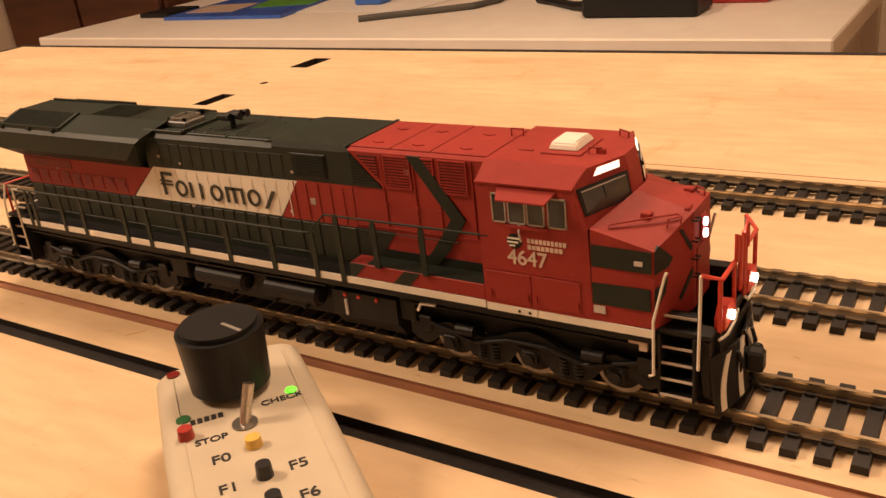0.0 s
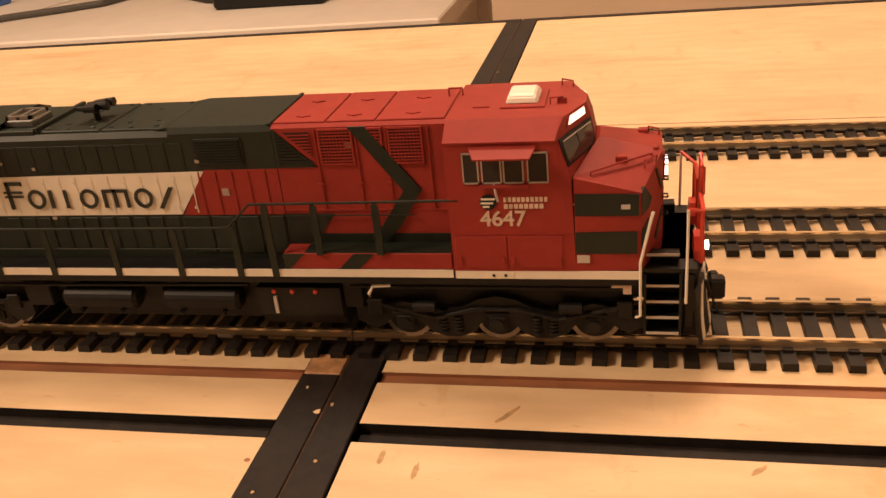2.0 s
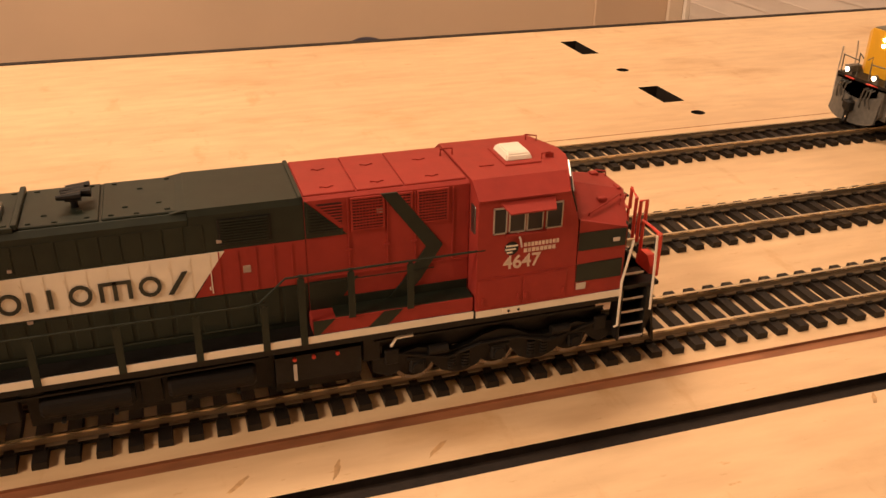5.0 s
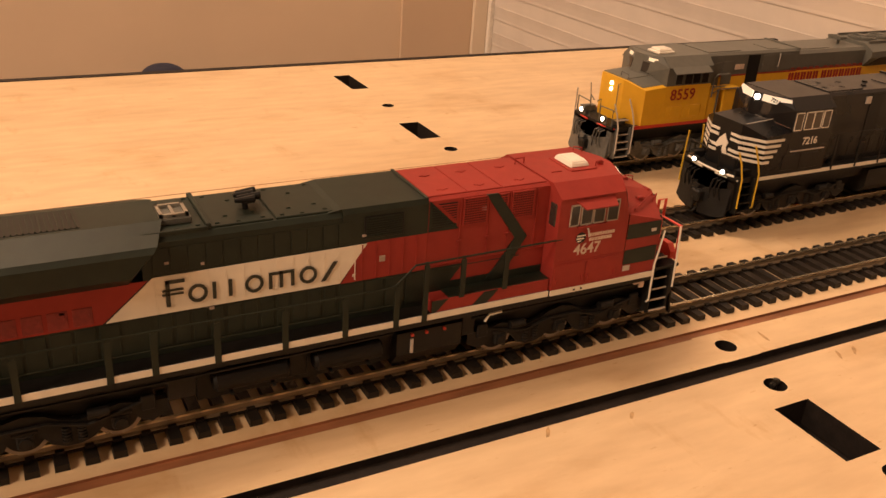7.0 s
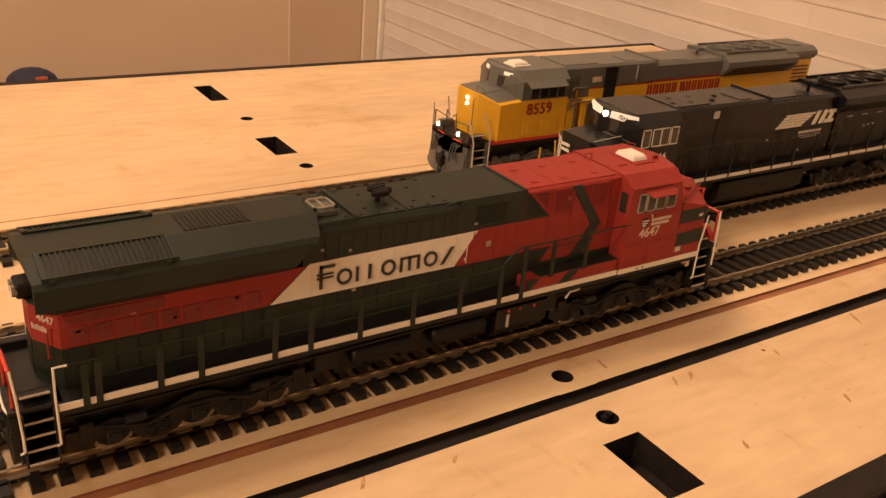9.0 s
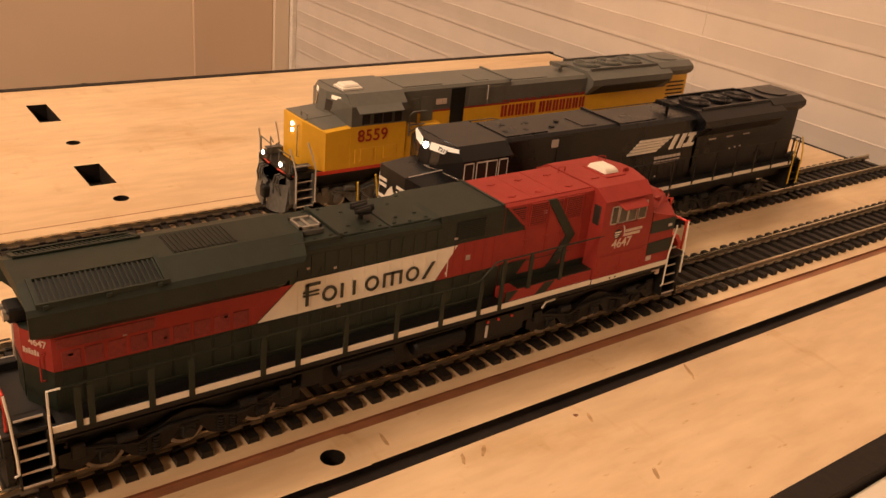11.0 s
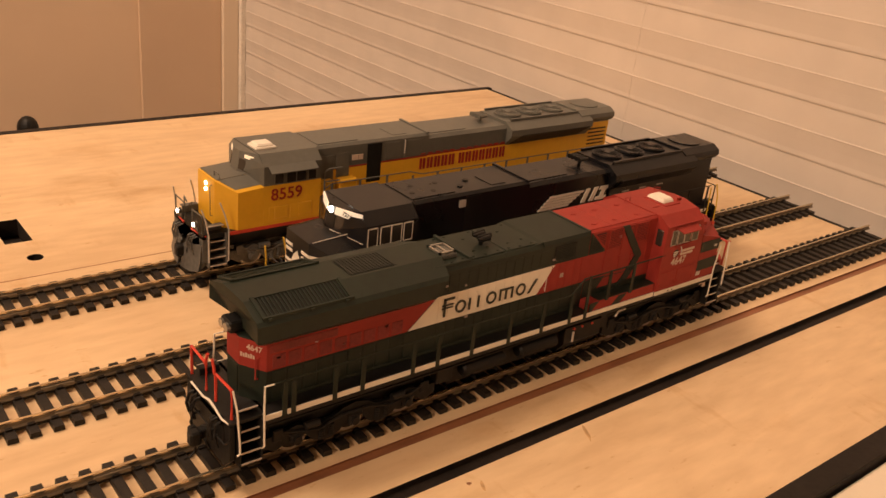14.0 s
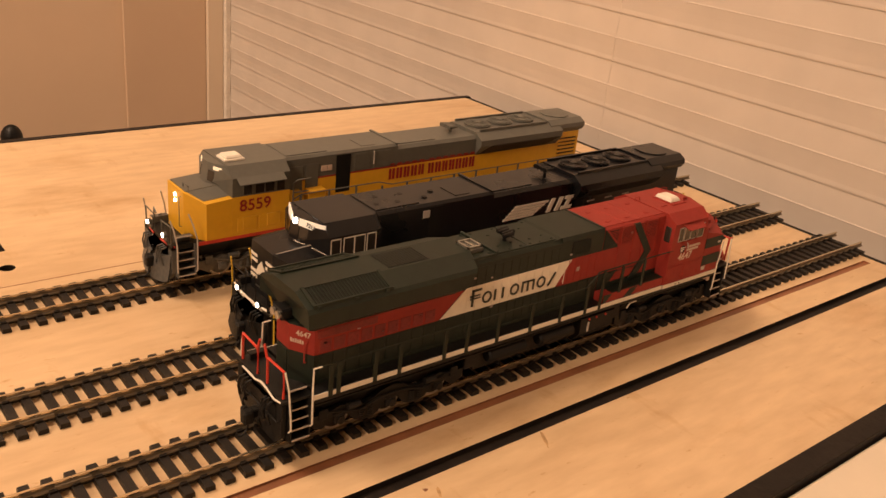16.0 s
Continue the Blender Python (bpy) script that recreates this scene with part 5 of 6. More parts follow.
    for k in range(3):
        bm = bmesh.new()
        disc(bm, (186 + k * 16.2, 0, 58.3), "z", 7.4, 1.0, 26)
        disc(bm, (186 + k * 16.2, 0, 58.85), "z", 6.6, 0.5, 26)
        disc(bm, (186 + k * 16.2, 0, 59.3), "z", 1.6, 0.5, 12)
        fan = part("radiator_fan", bm, top, r)
        for q in range(8):
            t = math.pi * q / 8
            part("spoke", tubes([[(186 + k * 16.2 - 6.6 * math.cos(t), -6.6 * math.sin(t), 59.2), (186 + k * 16.2 + 6.6 * math.cos(t), 6.6 * math.sin(t), 59.2)]], 0.16, 4), top, fan)
    for s in (-1, 1):
        part("fan_rail", boxes((179, 230, s * 10.6 - 0.5, s * 10.6 + 0.5, 57.5, 58.7)), top, r)
        scr = bmesh.new()
        edge = [(178.5, 12.2, 45.4), (230.0, 12.2, 45.4), (236.0, 16.55, 50.7), (184.5, 16.55, 50.7)]
        hi_v = [scr.verts.new(Vector((x_, s * (y_ + 0.08), z_ - 0.08)) * MM) for x_, y_, z_ in edge]
        lo_v = [scr.verts.new(Vector((x_, s * (y_ - 0.4), z_ + 0.4)) * MM) for x_, y_, z_ in edge]
        scr.faces.new(hi_v)
        scr.faces.new(lo_v[::-1])
        for k in range(4):
            scr.faces.new([hi_v[k], hi_v[(k + 1) % 4], lo_v[(k + 1) % 4], lo_v[k]])
        part("radiator_screen", scr, BLACK, r)
        for k in range(9):
            bx = 60 + k * 6.9
            part("hood_door", boxes((bx, bx + 6.0, *sorted((s * 12.0, s * 12.22)), 28, 36.0), bevel=0.08), side, h)
        for k in range(11):
            bx = 126 + k * 4.6
            part("engine_door", boxes((bx, bx + 4.1, *sorted((s * 12.0, s * 12.2)), 28, 36.6), bevel=0.08), side, e)
        part("dark_louver", boxes((88, 96, *sorted((s * 12, s * 12.3)), 36.5, 55.5)), BLACK, h)
    hn = bmesh.new()
    disc(hn, (167, 0, 57.2), "z", 0.8, 3.0, 10)
    for yy in (-3.2, -1, 1.4, 3.4):
        disc(hn, (166, yy, 59.2), "x", 1.15, 6, 10, 0.6)
    part("horn", hn, BLACK if side is NSBLACK else UPGREY, lo, "multi-trumpet air horn")
    part("roof_hatch", boxes((104, 112, -9, 2, 57.1, 57.5), (62, 84, -9.6, 9.6, 57.1, 57.6), (127, 150, -9, 9, 55.7, 56.2), bevel=0.1), top, h)
    return lo, nose_ob, c, h, e, r, boards


up, un, uc, uh, ue, ur, ub = standing("yellow_diesel_locomotive", "yellow and grey model diesel locomotive with lit lamps standing on track", 494, 128.5, YELLOW, UPGREY, SIGNAL_RED, UPGREY, DECAL_GREY, SILVER, 12.6, 4.0, 6.4, 19.4, 31.5, DECAL_GREY)
# yellow flanks under the grey roof, with a red dividing line
for s in (-1, 1):
    y = s * 12.05
    part("yellow_flank", plate([(60.2, 25.5), (124, 25.5), (124, 45.2), (60.2, 45.2)], y, 0.14), YELLOW, uh)
    part("red_line", plate([(60.2, 45.2), (124, 45.2), (124, 46.0), (60.2, 46.0)], y, 0.14), LETTER_RED, uh)
    part("yellow_flank", plate([(124, 25.5), (176, 25.5), (176, 45.6), (124, 45.6)], y, 0.14), YELLOW, ue)
    part("red_line", plate([(124, 45.6), (176, 45.6), (176, 46.4), (124, 46.4)], y, 0.14), LETTER_RED, ue)
    part("yellow_flank", plate([(176, 25.5), (256.1, 25.5), (256.1, 45.1), (176, 45.1)], y, 0.14), YELLOW, ur)
    part("yellow_flank", plate([(238.1, 45.0), (256.1, 45.0), (256.1, 51.2), (238.1, 51.2)], y, 0.14), YELLOW, ur)
    for k in range(6):
        part("rear_louver", boxes((240, 254, *sorted((s * 12.1, s * 12.45)), 36 + k * 2.2, 36.7 + k * 2.2)), BLACK, ur)
for k in range(12):
    xa = 120.6 + k * 4.65 - (1.2 if k < 5 else -0.6)
    for xo in (xa, xa + 2.1):
        part("lettering_bar", boxes((xo, xo + 1.4, -12.42, -12.1, 38.9, 44.6)), LETTER_RED, ue)
    part("red_dash", boxes((xa + 0.4, xa + 3.0, -12.42, -12.1, 46.6, 47.2)), LETTER_RED, ue)
letters("running_number", "8559", LETTER_RED, uc, 7.6, (34.8, -17.62, 37.2), bold=0.09, spacing=1.04)
part("glare_panel", sweep([(13.6, 46.5), (31, 47.8), (31, 48.1), (13.6, 46.8)], "y", -8.6, 8.6), UPGREY, un)
for s in (-1, 1):
    q = [(19.4, s * 17.2, 42.8), (31.5, s * 17.3, 43.8), (31.5, s * 9.0, 47.8), (12.6, s * 8.5, 46.4)]
    if s > 0:
        q = [q[0], q[3], q[2], q[1]]
        part("glare_panel", skin(q, 0.22, 1.0, 0.08, 1.0, 0.03, 0.12), UPGREY, un)
    else:
        part("glare_panel", skin(q, 0.08, 1.0, 0.22, 1.0, 0.03, 0.12), UPGREY, un)
bm = bmesh.new()
for z in (42.8, 40.0):
    disc(bm, (12.4, 0, z), "x", 0.85, 0.8, 14)
part("headlight", bm, LAMP, un, "pair of lit headlights")
for q in ub:
    part("number_board", skin(q, 0.3, 0.75, 0.74, 0.9, 0.1, 0.3), NUMBOARD_DIM, uc, "dim lit number board")
part("chevron_plate", boxes((79.5, 82.6, -12.5, -12.1, 48.6, 51.2), (82.9, 85.4, -12.5, -12.1, 48.6, 51.2)), LABEL_PALE, uh, "small pale label")
for xa, xb, z0, z1 in ((62.5, 69.5, 38.5, 52.5), (71.0, 78.0, 40.0, 53.0), (98.5, 107.0, 46.6, 55.0), (110.0, 120.0, 46.6, 55.0)):
    part("hood_panel", boxes((xa, xb, -12.35, -12.0, z0, z1), bevel=0.12), UPGREY, uh)
part("cab_door", boxes((59.9, 60.4, -16.4, -12.6, 27, 50), bevel=0.1), UPGREY, uc)
part("grab_rail", tubes([[(62.0, -17.2, 37.0), (62.0, -17.2, 46.5), (64.0, -17.2, 48.0), (71.0, -17.2, 48.0)], [(62.0, -17.2, 42.0), (70.0, -17.2, 42.0)]], 0.35), UPGREY, uh)
part("nose_grab", tubes([[(15.0, -8.4, 47.0), (15.0, -8.4, 48.8), (15.0, -3.0, 49.0), (15.0, -3.0, 47.0)], [(12.4, -6.6, 44.0), (11.4, -6.6, 43.8), (11.4, -6.6, 30.0), (12.4, -6.6, 29.8)]], 0.22), UPGREY, un)
for xa, xb in ((36.5, 43.5), (48.5, 55.5)):
    part("raised_panel", boxes((xa, xb, -17.75, -17.4, 28.2, 34.2), bevel=0.25), YELLOW, uc)
part("long_grab", tubes([[(109, -12.6, 49), (109, -13.2, 49), (109, -13.2, 55.5), (109, -12.6, 55.5)]], 0.25), DECAL_GREY, uh)

for xa, xb in ((59.5, 68.0), (69.5, 80.0)):
    part("side_cabinet", boxes((xa + 1, xb, -16.8, -12.1, 25.4, 41.4), bevel=0.4), YELLOW, uh)
nsl, nn, nc, nh, ne, nr, nb = standing("black_diesel_locomotive", "glossy black model diesel locomotive with white stripes standing on track", 494, 54.7, NSBLACK, NSBLACK, WHITE, UNDER, YHAND, UNDER, 16.5, 11.5, 13.4, 22.5, 36.0, UNDER)
for i, q in enumerate(nb):
    part("number_board", skin(q, *((-0.02, 1.10) if i == 0 else (-0.10, 1.02)), 0.69, 0.99, 0.1, 0.3), NUMBOARD_WIDE, nc, "lit white number board across the cab top")
q = [Vector(p) for p in nb[0]]
ux = (q[1] - q[0]).normalized()
un_ = ux.cross(q[3] - q[0]).normalized()
uy = un_.cross(ux)
at = between(*nb[0], 0.30, 0.785) + un_ * 0.95
lt = letters("printed_number", "7216", BLACK, nc, 2.1, (0, 0, 0), "flat", bold=0.06)
lt.matrix_local = Matrix.Translation(at * MM) @ Matrix((ux, uy, un_)).transposed().to_4x4()
letters("running_number", "7216", WHITE, nc, 4.5, (43.4, -17.6, 38.0), bold=0.1)
part("lettering_bar", boxes((37.5, 58, -17.6, -17.3, 35.2, 35.7)), DECAL_GREY, nc)
for k in range(5):
    part("emblem_bar", plate([(131 + k * 1.6, 41.6 + k * 1.32), (150 + k * 2.2, 41.6 + k * 1.32), (150.9 + k * 2.2, 42.62 + k * 1.32), (131.6 + k * 1.6, 42.62 + k * 1.32)], -12.2, 0.2), WHITE, ne)
for xa in (158.5, 164.0, 170.0):
    part("emblem_bar", plate([(xa, 41.6), (xa + 2.6, 41.6), (xa + 5.6, 48.2), (xa + 3.0, 48.2)], -12.2, 0.22), WHITE, ne)
part("emblem_bar", plate([(170.4, 46.6), (177.6, 46.6), (178.4, 48.2), (171.0, 48.2)], -12.2, 0.24), WHITE, ne)
part("emblem_bar", plate([(168.0, 41.6), (175.0, 41.6), (175.8, 43.2), (168.6, 43.2)], -12.2, 0.24), WHITE, ne)
part("lettering_bar", boxes(*[(150 + k * 2.6, 151.9 + k * 2.6, -12.35, -12.0, 37.6, 38.9) for k in range(7)], *[(150 + k * 2.6, 151.9 + k * 2.6, -12.35, -12.0, 35.4, 36.6) for k in range(7)]), DECAL_GREY, ne)
# white bands round the nose
for k in range(5):
    z0 = 31.2 + k * 2.3
    for s in (-1, 1):
        q = [(16.5, s * 8.5, z0), (22.5, s * 17.2, z0), (22.5, s * 17.2, z0 + 1.2), (16.5, s * 8.5, z0 + 1.2)]
        if s > 0:
            q = [q[1], q[0], q[3], q[2]]
        part("nose_band", skin(q, 0.0, 1.0, 0, 1, 0.02, 0.12), WHITE, nn)
        part("nose_band", boxes((22.5, 26.5 + k * 1.6, *sorted((s * 17.15, s * 17.4)), z0, z0 + 1.2)), WHITE, nn)
        if k != 2:
            part("nose_band", boxes((16.3, 16.55, *sorted((s * 3.4, s * 8.5)), z0, z0 + 1.2)), WHITE, nn)
bm = bmesh.new()
prism(bm, [(-3.2, 31.4), (-0.6, 31.2), (0.2, 33.6), (1.6, 34.2), (3.4, 33.0), (3.8, 35.0), (2.2, 37.8), (-0.4, 40.2), (-1.2, 38.4), (-2.8, 36.6), (-2.0, 34.4)], "x", 16.2, 16.6)
part("emblem", bm, WHITE, nn, "uneven white emblem on the nose")
bm = bmesh.new()
disc(bm, (31.0, 0, 54.9), "x", 1.25, 1.6, 14)
part("headlight", bm, LAMP, nc, "lit headlight between the number boards")
part("front_chain", tubes([[(12.0, -14, 25.8), (10.9, -5, 25.4), (10.9, 5, 25.4), (12.0, 14, 25.8)]], 0.5), WHITE, nsl)
for x_ in (187, 200, 213):
    part("white_dash", boxes((x_, x_ + 5, -12.35, -12.0, 42.8, 43.3)), DECAL_GREY, nr)
for x_, z_ in ((126, 36.5), (152, 29), (204, 36.4), (208, 36.6), (212, 36.8)):
    part("small_mark", boxes((x_, x_ + 1.0, -12.35, -12.0, z_, z_ + 0.7)), DECAL_GREY, ne)
# bright bar added as the glint along the windscreen's lower edge
part("windscreen_glint_bar", tubes([[(28.6, -2.8, 48.0), (35.4, -16.4, 45.6)]], 0.3), STEEL, nc)
part("nose_seam", tubes([[(18.0, -8.6, 46.4), (35.0, -9.4, 47.9)]], 0.2), DECAL_GREY, nn)
part("small_label", boxes((84.6, 88.0, -12.5, -12.1, 51.2, 54.4)), DECAL_GREY, nh)
bm = bmesh.new()
for bx, by in ((66, -4), (70, 3), (76, -5), (82, 2), (90, -5), (97, 0)):
    disc(bm, (bx, by, 57.5), "z", 1.2, 0.5, 12)
part("roof_cap", bm, BLACK, nh)

# ---- what stands behind the boards ----
DESKM = mat("white_desk_laminate", (0.78, 0.72, 0.64), 0.5, var=0.04, scale=20)
desk = tagged(new("white_desk"), "white laminate desk with drawers behind the layout", "desk", kind="thing")
part("desk_top", boxes((-2130, -225, 1220, 1900, -206, -169), bevel=3), DESKM, desk)
for k in range(3):
    d = part("drawer", boxes((-1880 + k * 536, -1350 + k * 536, 1242, 1262, -330, -212), bevel=2), DESKM, desk)
    part("drawer_handle", tubes([[(-1650 + k * 536, 1242, -270), (-1650 + k * 536, 1226, -270), (-1580 + k * 536, 1226, -270), (-1580 + k * 536, 1242, -270)]], 4), mat("brushed_handle", (0.4, 0.38, 0.35), 0.35, metal=0.9) if k == 0 else DECAL_GREY, d)
part("desk_body", boxes((-1884, -270, 1262, 1880, -335, -206)), DESKM, desk)
for lx in (-2100, -265):
    for ly in (1250, 1860):
        part("leg", boxes((lx - 22, lx + 22, ly - 22, ly + 22, -820, -206), bevel=2), DESKM, desk)
ZD = -168.5


def on_desk(name, label, category, bm, material):
    return tagged(obj(name, bm, material), label, category, kind="thing")


mag = on_desk("magazine", "glossy blue and green magazine lying on the white desk", "magazine", sweep([(-1900, 1440), (-1500, 1450), (-1560, 1760), (-1930, 1740)], "z", ZD, ZD + 8), mat("glossy_blue_print", (0.03, 0.10, 0.42), 0.25, var=0.3, scale=9))
part("green_panel", sweep([(-1700, 1560), (-1530, 1600), (-1560, 1740), (-1760, 1730)], "z", ZD + 8.2, ZD + 9), mat("green_print", (0.10, 0.32, 0.05), 0.3), mag)
part("pale_panel", sweep([(-1880, 1500), (-1720, 1510), (-1740, 1640), (-1900, 1620)], "z", ZD + 8.2, ZD + 9), mat("pale_print", (0.55, 0.42, 0.34), 0.3), mag)
part("orange_mark", sweep([(-1990, 1530), (-1930, 1530), (-1940, 1590), (-2000, 1590)], "z", ZD + 8.2, ZD + 9), mat("orange_print", (0.75, 0.25, 0.05), 0.3), mag)
on_desk("notebook", "small black notebook lying beside the magazine on the desk", "notebook", boxes((-2040, -1930, 1480, 1600, ZD, ZD + 12), bevel=2), BLACK)
on_desk("paper_sheet", "large white sheet of paper with a curled edge on the desk", "paper", sweep([(-1640, 1530), (-1180, 1500), (-1100, 1820), (-1600, 1860)], "z", ZD + 0.5, ZD + 2), mat("white_paper", (0.75, 0.71, 0.66), 0.7, var=0.03))
on_desk("blue_clip", "blue plastic clip lying on the paper", "clip", boxes((-1390, -1310, 1600, 1650, ZD + 2.2, ZD + 22), bevel=4), mat("blue_plastic", (0.04, 0.14, 0.5), 0.35))
on_desk("grey_cable", "dark grey curved cable lying on the desk", "cable", tubes([[(-1220, 1390, ZD + 7), (-1150, 1440, ZD + 7), (-1080, 1480, ZD + 7), (-1010, 1530, ZD + 7), (-985, 1600, ZD + 7), (-1010, 1690, ZD + 7)]], 7, 8), mat("grey_rubber", (0.07, 0.065, 0.055), 0.6))
dev = on_desk("black_power_supply", "black power supply box with a cable on the desk", "power supply", boxes((-700, -480, 1400, 1500, ZD, ZD + 38), bevel=6), BLACK)
part("cable", tubes([[(-690, 1450, ZD + 16), (-760, 1500, ZD + 8), (-830, 1560, ZD + 8), (-880, 1590, ZD + 8), (-840, 1680, ZD + 8)]], 9, 8), BLACK, dev)
on_desk("red_toolbox", "small red plastic case lying on the desk", "case", boxes((-500, -390, 1540, 1640, ZD, ZD + 34), bevel=5), mat("red_plastic", (0.42, 0.03, 0.025), 0.4))
on_desk("small_parts_bag", "clear bag with orange and blue parts on the desk", "bag", boxes((-660, -540, 1560, 1640, ZD, ZD + 22), bevel=8), mat("mixed_plastic_parts", (0.45, 0.22, 0.10), 0.4, var=0.5, scale=30, colour2=(0.12, 0.14, 0.4)))
cup = tagged(new("brown_cabinet"), "dark brown wooden cabinet standing against the wall", "cabinet", kind="thing")
part("cabinet_body", boxes((-2990, -2180, 1700, 2590, -820, 600), bevel=4), DARKWOOD, cup)
for k in range(2):
    part("cabinet_door", boxes((-2970 + k * 400, -2590 + k * 400, 1676, 1698, -740, 560), bevel=5), DARKWOOD, cup)
# ---- the hand controller lying on the board ----
CREAM = mat("cream_plastic", (0.50, 0.43, 0.32), 0.42, var=0.04, scale=200, bump=0.04, bscale=3000)
hc = tagged(new("hand_controller"), "cream plastic hand controller with a black knob and coloured buttons", "controller", kind="thing")
hc.matrix_world = pose(-0.145, -0.0535, 0, 0, 0, 52.8)
bm = bmesh.new()
secs = []
for yy, wd, h in ((5.8, 9.5, 11.0), (5.2, 11.6, 14.5), (4.0, 13.4, 17.4), (2.2, 14.6, 19.1), (-0.5, 15.4, 20.0), (-30, 16.0, 20.2), (-70, 16.0, 20.2), (-98, 16.0, 20.0), (-102, 14.0, 17)):
    arc = [(wd - 3.6 + 4.6 * math.cos(k * math.pi / 12), h - 3.2 + 3.2 * math.sin(k * math.pi / 12)) for k in range(7)]
    ring = [(wd + 1.5, 0.1), (wd + 1.7, h * 0.4)] + arc
    ring = ring + [(-a, b) for a, b in ring[::-1]]
    secs.append([bm.verts.new(Vector((a, yy, b)) * MM) for a, b in ring])
for a, b in zip(secs, secs[1:]):
    for k in range(len(a)):
        bm.faces.new([a[k], a[(k + 1) % len(a)], b[(k + 1) % len(a)], b[k]])
bm.faces.new(secs[0])
bm.faces.new(secs[-1][::-1])
shell = part("shell", bm, CREAM, hc, smooth=True)
part("shell_seam", boxes((-12.6, -12.2, -96, -4, 20.0, 20.35), (12.2, 12.6, -96, -4, 20.0, 20.35), bevel=0.1), CREAM, hc)
bm = bmesh.new()
disc(bm, (-0.5, -14.0, 28.95), "z", 8.5, 14.3, 64, 9.3)
disc(bm, (-0.5, -14.0, 21.0), "z", 4.0, 2.0, 20)
bmesh.ops.bevel(bm, geom=[e for e in bm.edges if abs(e.verts[0].co.z - 0.0361) < 1e-4 and abs(e.verts[1].co.z - 0.0361) < 1e-4], offset=0.0012, segments=2, affect="EDGES")
knob = part("knob", bm, mat("black_knob_plastic", (0.008, 0.008, 0.008), 0.48, var=0.15, spec=0.35), hc, "large round black knob")
part("knob_pointer", sweep([(2.9, -21.2), (3.5, -20.8), (0.5, -15.4), (-0.1, -15.7)], "z", 36.0, 36.25), mat("silver_line", (0.6, 0.57, 0.5), 0.35, metal=0.7), knob)
for name, x, y, r, h, col in (("stop_button", -11.8, -28.9, 1.7, 2.4, (0.34, 0.03, 0.02)), ("yellow_button", 0.0, -38.4, 1.75, 2.2, (0.66, 0.42, 0.09)), ("black_button", 0.2, -49.0, 1.65, 3.0, (0.015, 0.015, 0.015)), ("black_button", 0.2, -58.4, 1.65, 3.0, (0.015, 0.015, 0.015)), ("black_button", 0.2, -67.8, 1.65, 3.0, (0.015, 0.015, 0.015)), ("black_button", 0.2, -77.2, 1.65, 3.0, (0.015, 0.015, 0.015))):
    bm = bmesh.new()
    disc(bm, (x, y, 20 + h / 2), "z", r, h, 20, r * 0.86)
    part(name, bm, mat("button_plastic", col, 0.4), hc)
bm = bmesh.new()
disc(bm, (-0.4, -30.0, 20.2), "z", 2.6, 0.8, 20)
sw = part("toggle_switch", bm, mat("dull_metal_nut", (0.25, 0.23, 0.2), 0.4, metal=0.9), hc)
part("toggle_lever", tubes([[(-0.4, -30.0, 20), (0.8, -29.0, 24.0), (1.8, -28.4, 27.0), (2.1, -28.2, 28.0)]], 1.15, 12), mat("bright_lever_metal", (0.6, 0.55, 0.48), 0.25, metal=1.0), sw)
bm = bmesh.new()
bmesh.ops.create_uvsphere(bm, u_segments=16, v_segments=8, radius=1.25 * MM, matrix=Matrix.Translation(Vector((10.6, -22.1, 20.1)) * MM) @ Matrix.Diagonal((1, 1, 0.5, 1)))
part("green_lamp", bm, mat("lit_green_led", (0.1, 1.0, 0.05), 0.3, emit=2.2, ecol=(0.10, 1.0, 0.02)), hc, "lit green indicator lamp")
bm = bmesh.new()
disc(bm, (-12.0, -1.6, 19.6), "z", 1.5, 1.4, 16)
part("red_lamp", bm, mat("unlit_red_lamp", (0.16, 0.012, 0.01), 0.3), hc)
bm = bmesh.new()
disc(bm, (-11.8, -22.0, 19.9), "z", 1.5, 1.0, 16)
part("green_dot", bm, mat("dull_green_lamp", (0.03, 0.14, 0.05), 0.3), hc)
INK = mat("black_print", (0.02, 0.02, 0.02), 0.5)
for text, x, y in (("STOP", -10.6, -33.4), ("F0", -8.4, -41.2), ("F1", -8.4, -51.0), ("F2", -8.6, -60.4), ("F5", 4.6, -50.0), ("F6", 4.6, -59.4), ("F7", 4.6, -68.8)):
    letters("printed_legend", text, INK, hc, 2.7 if text == "STOP" else 3.9, (x, y + 0.3, 20.28), "flat", bold=0.05)
letters("printed_legend", "CHECK", INK, hc, 2.7, (3.8, -25.4, 20.28), "flat", bold=0.04)
for x0, y0, w in ((-10.6, -25.0, 7.0),):
    part("printed_bar", boxes(*[(x0 + k * w / 5, x0 + k * w / 5 + w / 7, y0, y0 + 1.8, 20.15, 20.3) for k in range(5)]), INK, hc)

# ---- tracks: sleepers one by one, two rails each ----
PITCH = 6.857


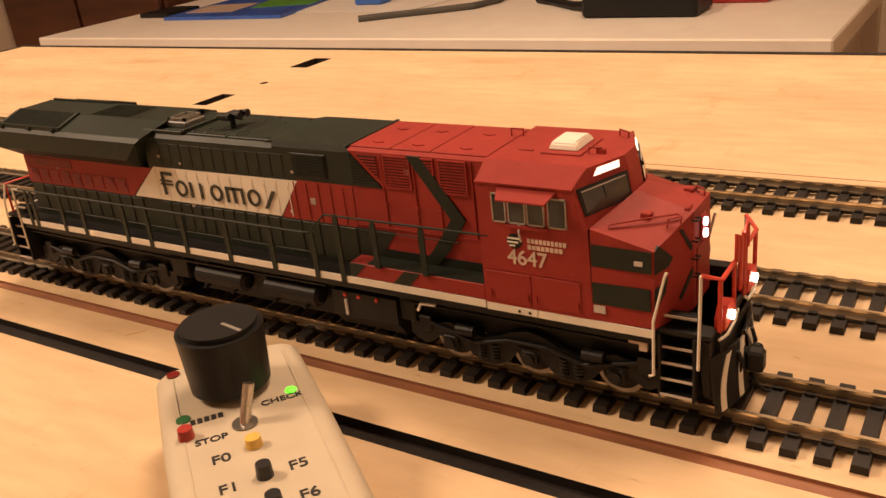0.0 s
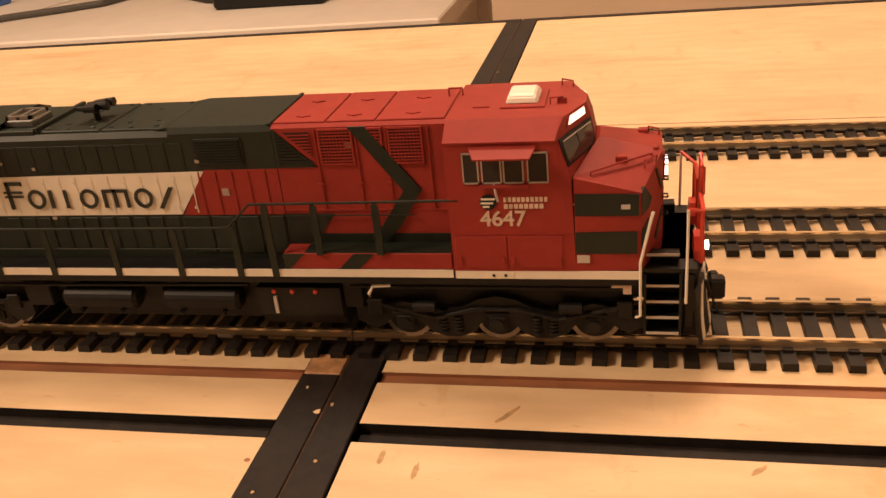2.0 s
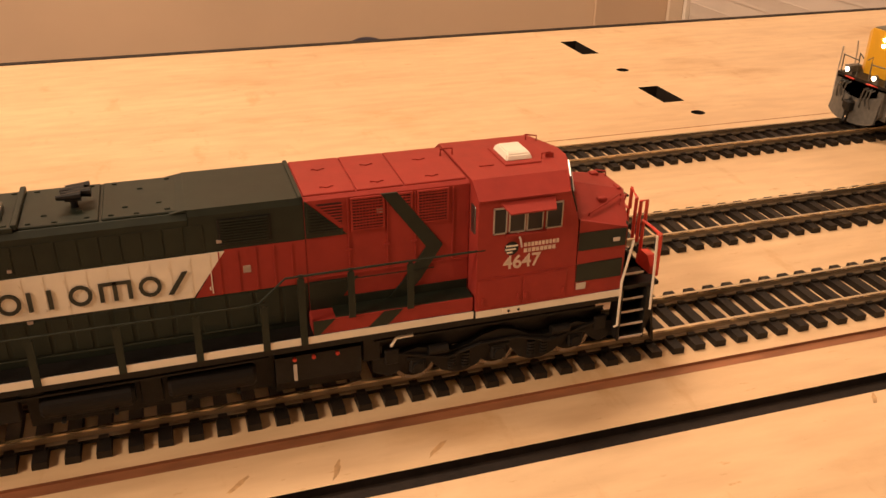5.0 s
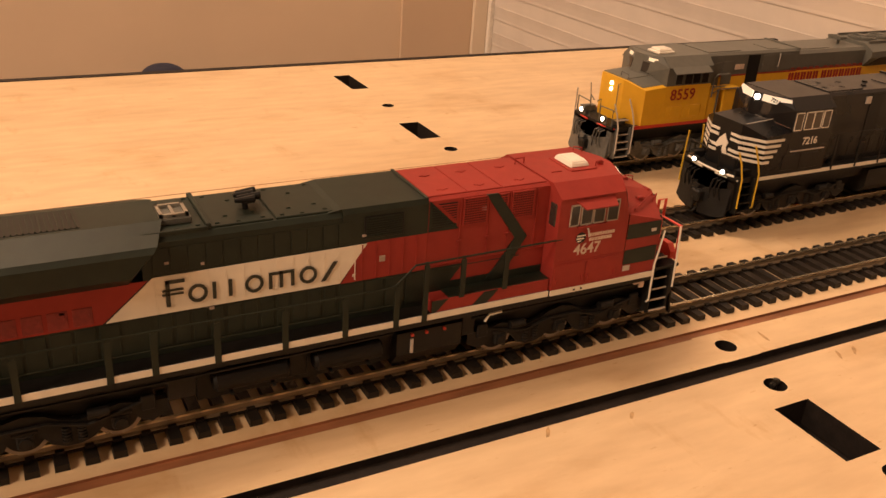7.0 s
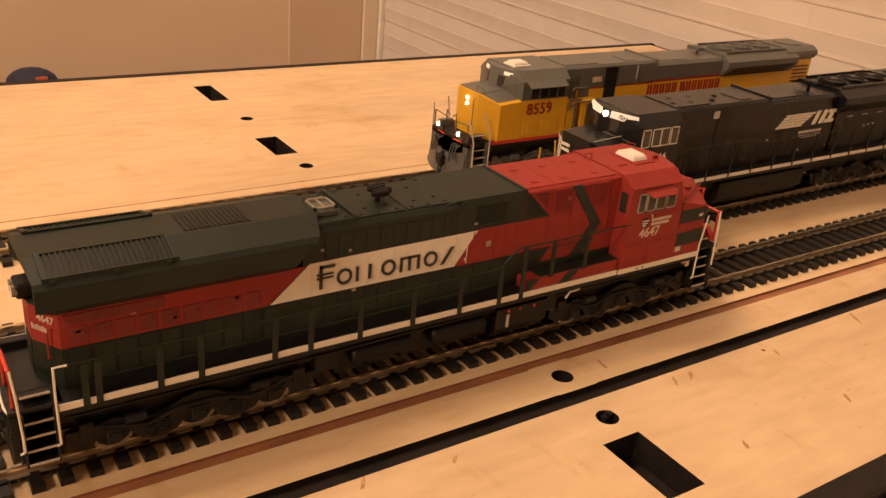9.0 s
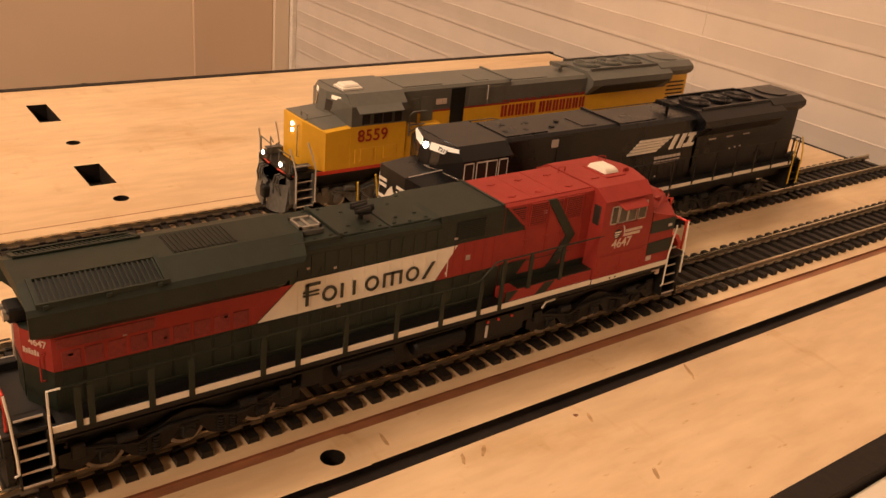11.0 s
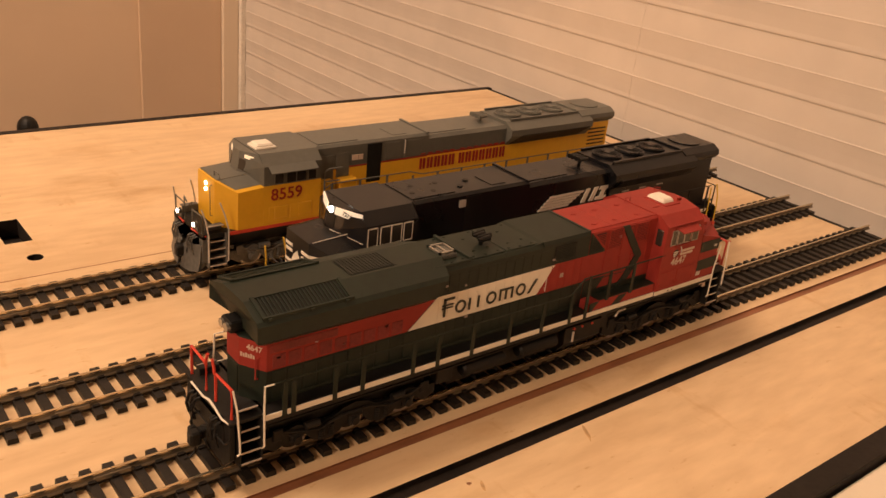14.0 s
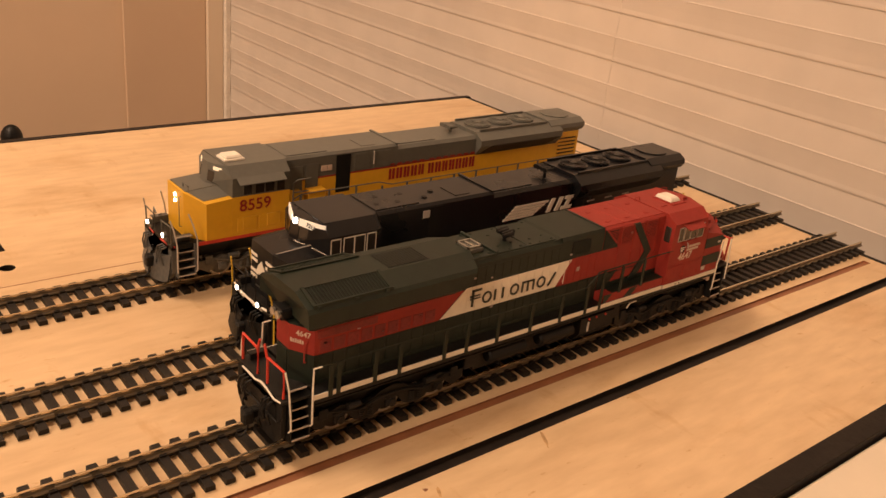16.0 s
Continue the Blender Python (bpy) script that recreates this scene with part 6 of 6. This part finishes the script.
def track(y, number):
    tr = tagged(new("model_track"), "model railway track with black sleepers and worn nickel rails", "track", "tracks on the boards", kind="thing")
    tr.location = (0, y * MM, 0)
    for s in (-1, 1):
        prof = [(s * 8.25 - 1.1, 2.05), (s * 8.25 + 1.1, 2.05), (s * 8.25 + 1.1, 2.4), (s * 8.25 + 0.28, 2.65), (s * 8.25 + 0.28, 3.8), (s * 8.25 + 0.5, 4.0), (s * 8.25 + 0.5, RZ), (s * 8.25 - 0.5, RZ), (s * 8.25 - 0.5, 4.0), (s * 8.25 - 0.28, 3.8), (s * 8.25 - 0.28, 2.65), (s * 8.25 - 1.1, 2.4)]
        for xa, xb in ((-830, 13.9), (14.3, 422.3), (422.6, 877)):
            ra = part("rail", sweep(prof, "x", xa, xb), [RAIL_SIDE, RAIL], tr)
            for p in ra.data.polygons:
                if min(ra.data.vertices[v].co.z for v in p.vertices) > 3.9 * MM:
                    p.material_index = 1
        part("rail_joiner", boxes((417, 428, s * 8.25 - 1.3, s * 8.25 + 1.3, 2.1, 3.5)), RAIL_SIDE, tr)
    k0 = math.ceil((-828 - 409.4) / PITCH)
    rest = bmesh.new()
    proto = None
    made = 0
    k = k0
    while 409.4 + k * PITCH < 875:
        x = 409.4 + k * PITCH
        if x > -300 and made < 300:
            if proto is None:
                bm = bmesh.new()
                prism(bm, [(-1.75, 0.05), (1.75, 0.05), (1.6, 2.0), (-1.6, 2.0)], "y", -14.6, 14.6)
                for s in (-1, 1):
                    box(bm, -1.1, 1.1, s * 8.25 - 2.0, s * 8.25 - 0.8, 1.9, 2.75)
                    box(bm, -1.1, 1.1, s * 8.25 + 0.8, s * 8.25 + 2.0, 1.9, 2.75)
                    box(bm, -3.5, 3.5, s * 8.25 - 1.0, s * 8.25 + 1.0, 0.9, 1.7)
                proto = part("sleeper", bm, TIE, tr)
                ob = proto
            else:
                ob = new("sleeper", proto.data)
                ob.parent = tr
            ob.location = ((x + random.uniform(-0.25, 0.25)) * MM, 0, 0)
            ob.rotation_euler = (0, 0, random.uniform(-0.008, 0.008))
            made += 1
        else:
            prism(rest, [(x - 1.75, 0.05), (x + 1.75, 0.05), (x + 1.6, 2.0), (x - 1.6, 2.0)], "y", -14.6, 14.6)
            for s in (-1, 1):
                box(rest, x - 3.5, x + 3.5, s * 8.25 - 1.0, s * 8.25 + 1.0, 0.9, 1.7)
        k += 1
    tagged(part("sleeper_rest", rest, TIE, tr), kind="stuff")
    return tr


for n, y in enumerate(TRACKS):
    track(y, n)


def motions():
    walk(loco, [(t, pose(s, 0, 0)) for t, s in RUN])
    ts = [k * 0.1 for k in range(161)]
    at = np.interp(ts, [r[0] for r in RUN], [r[1] for r in RUN])
    for ws, x in WHEELS:
        walk(ws, [(t, pose(x * MM, 0, 0.0105, 0, math.degrees(a / 0.00585), 0)) for t, a in zip(ts, at)])


motions()
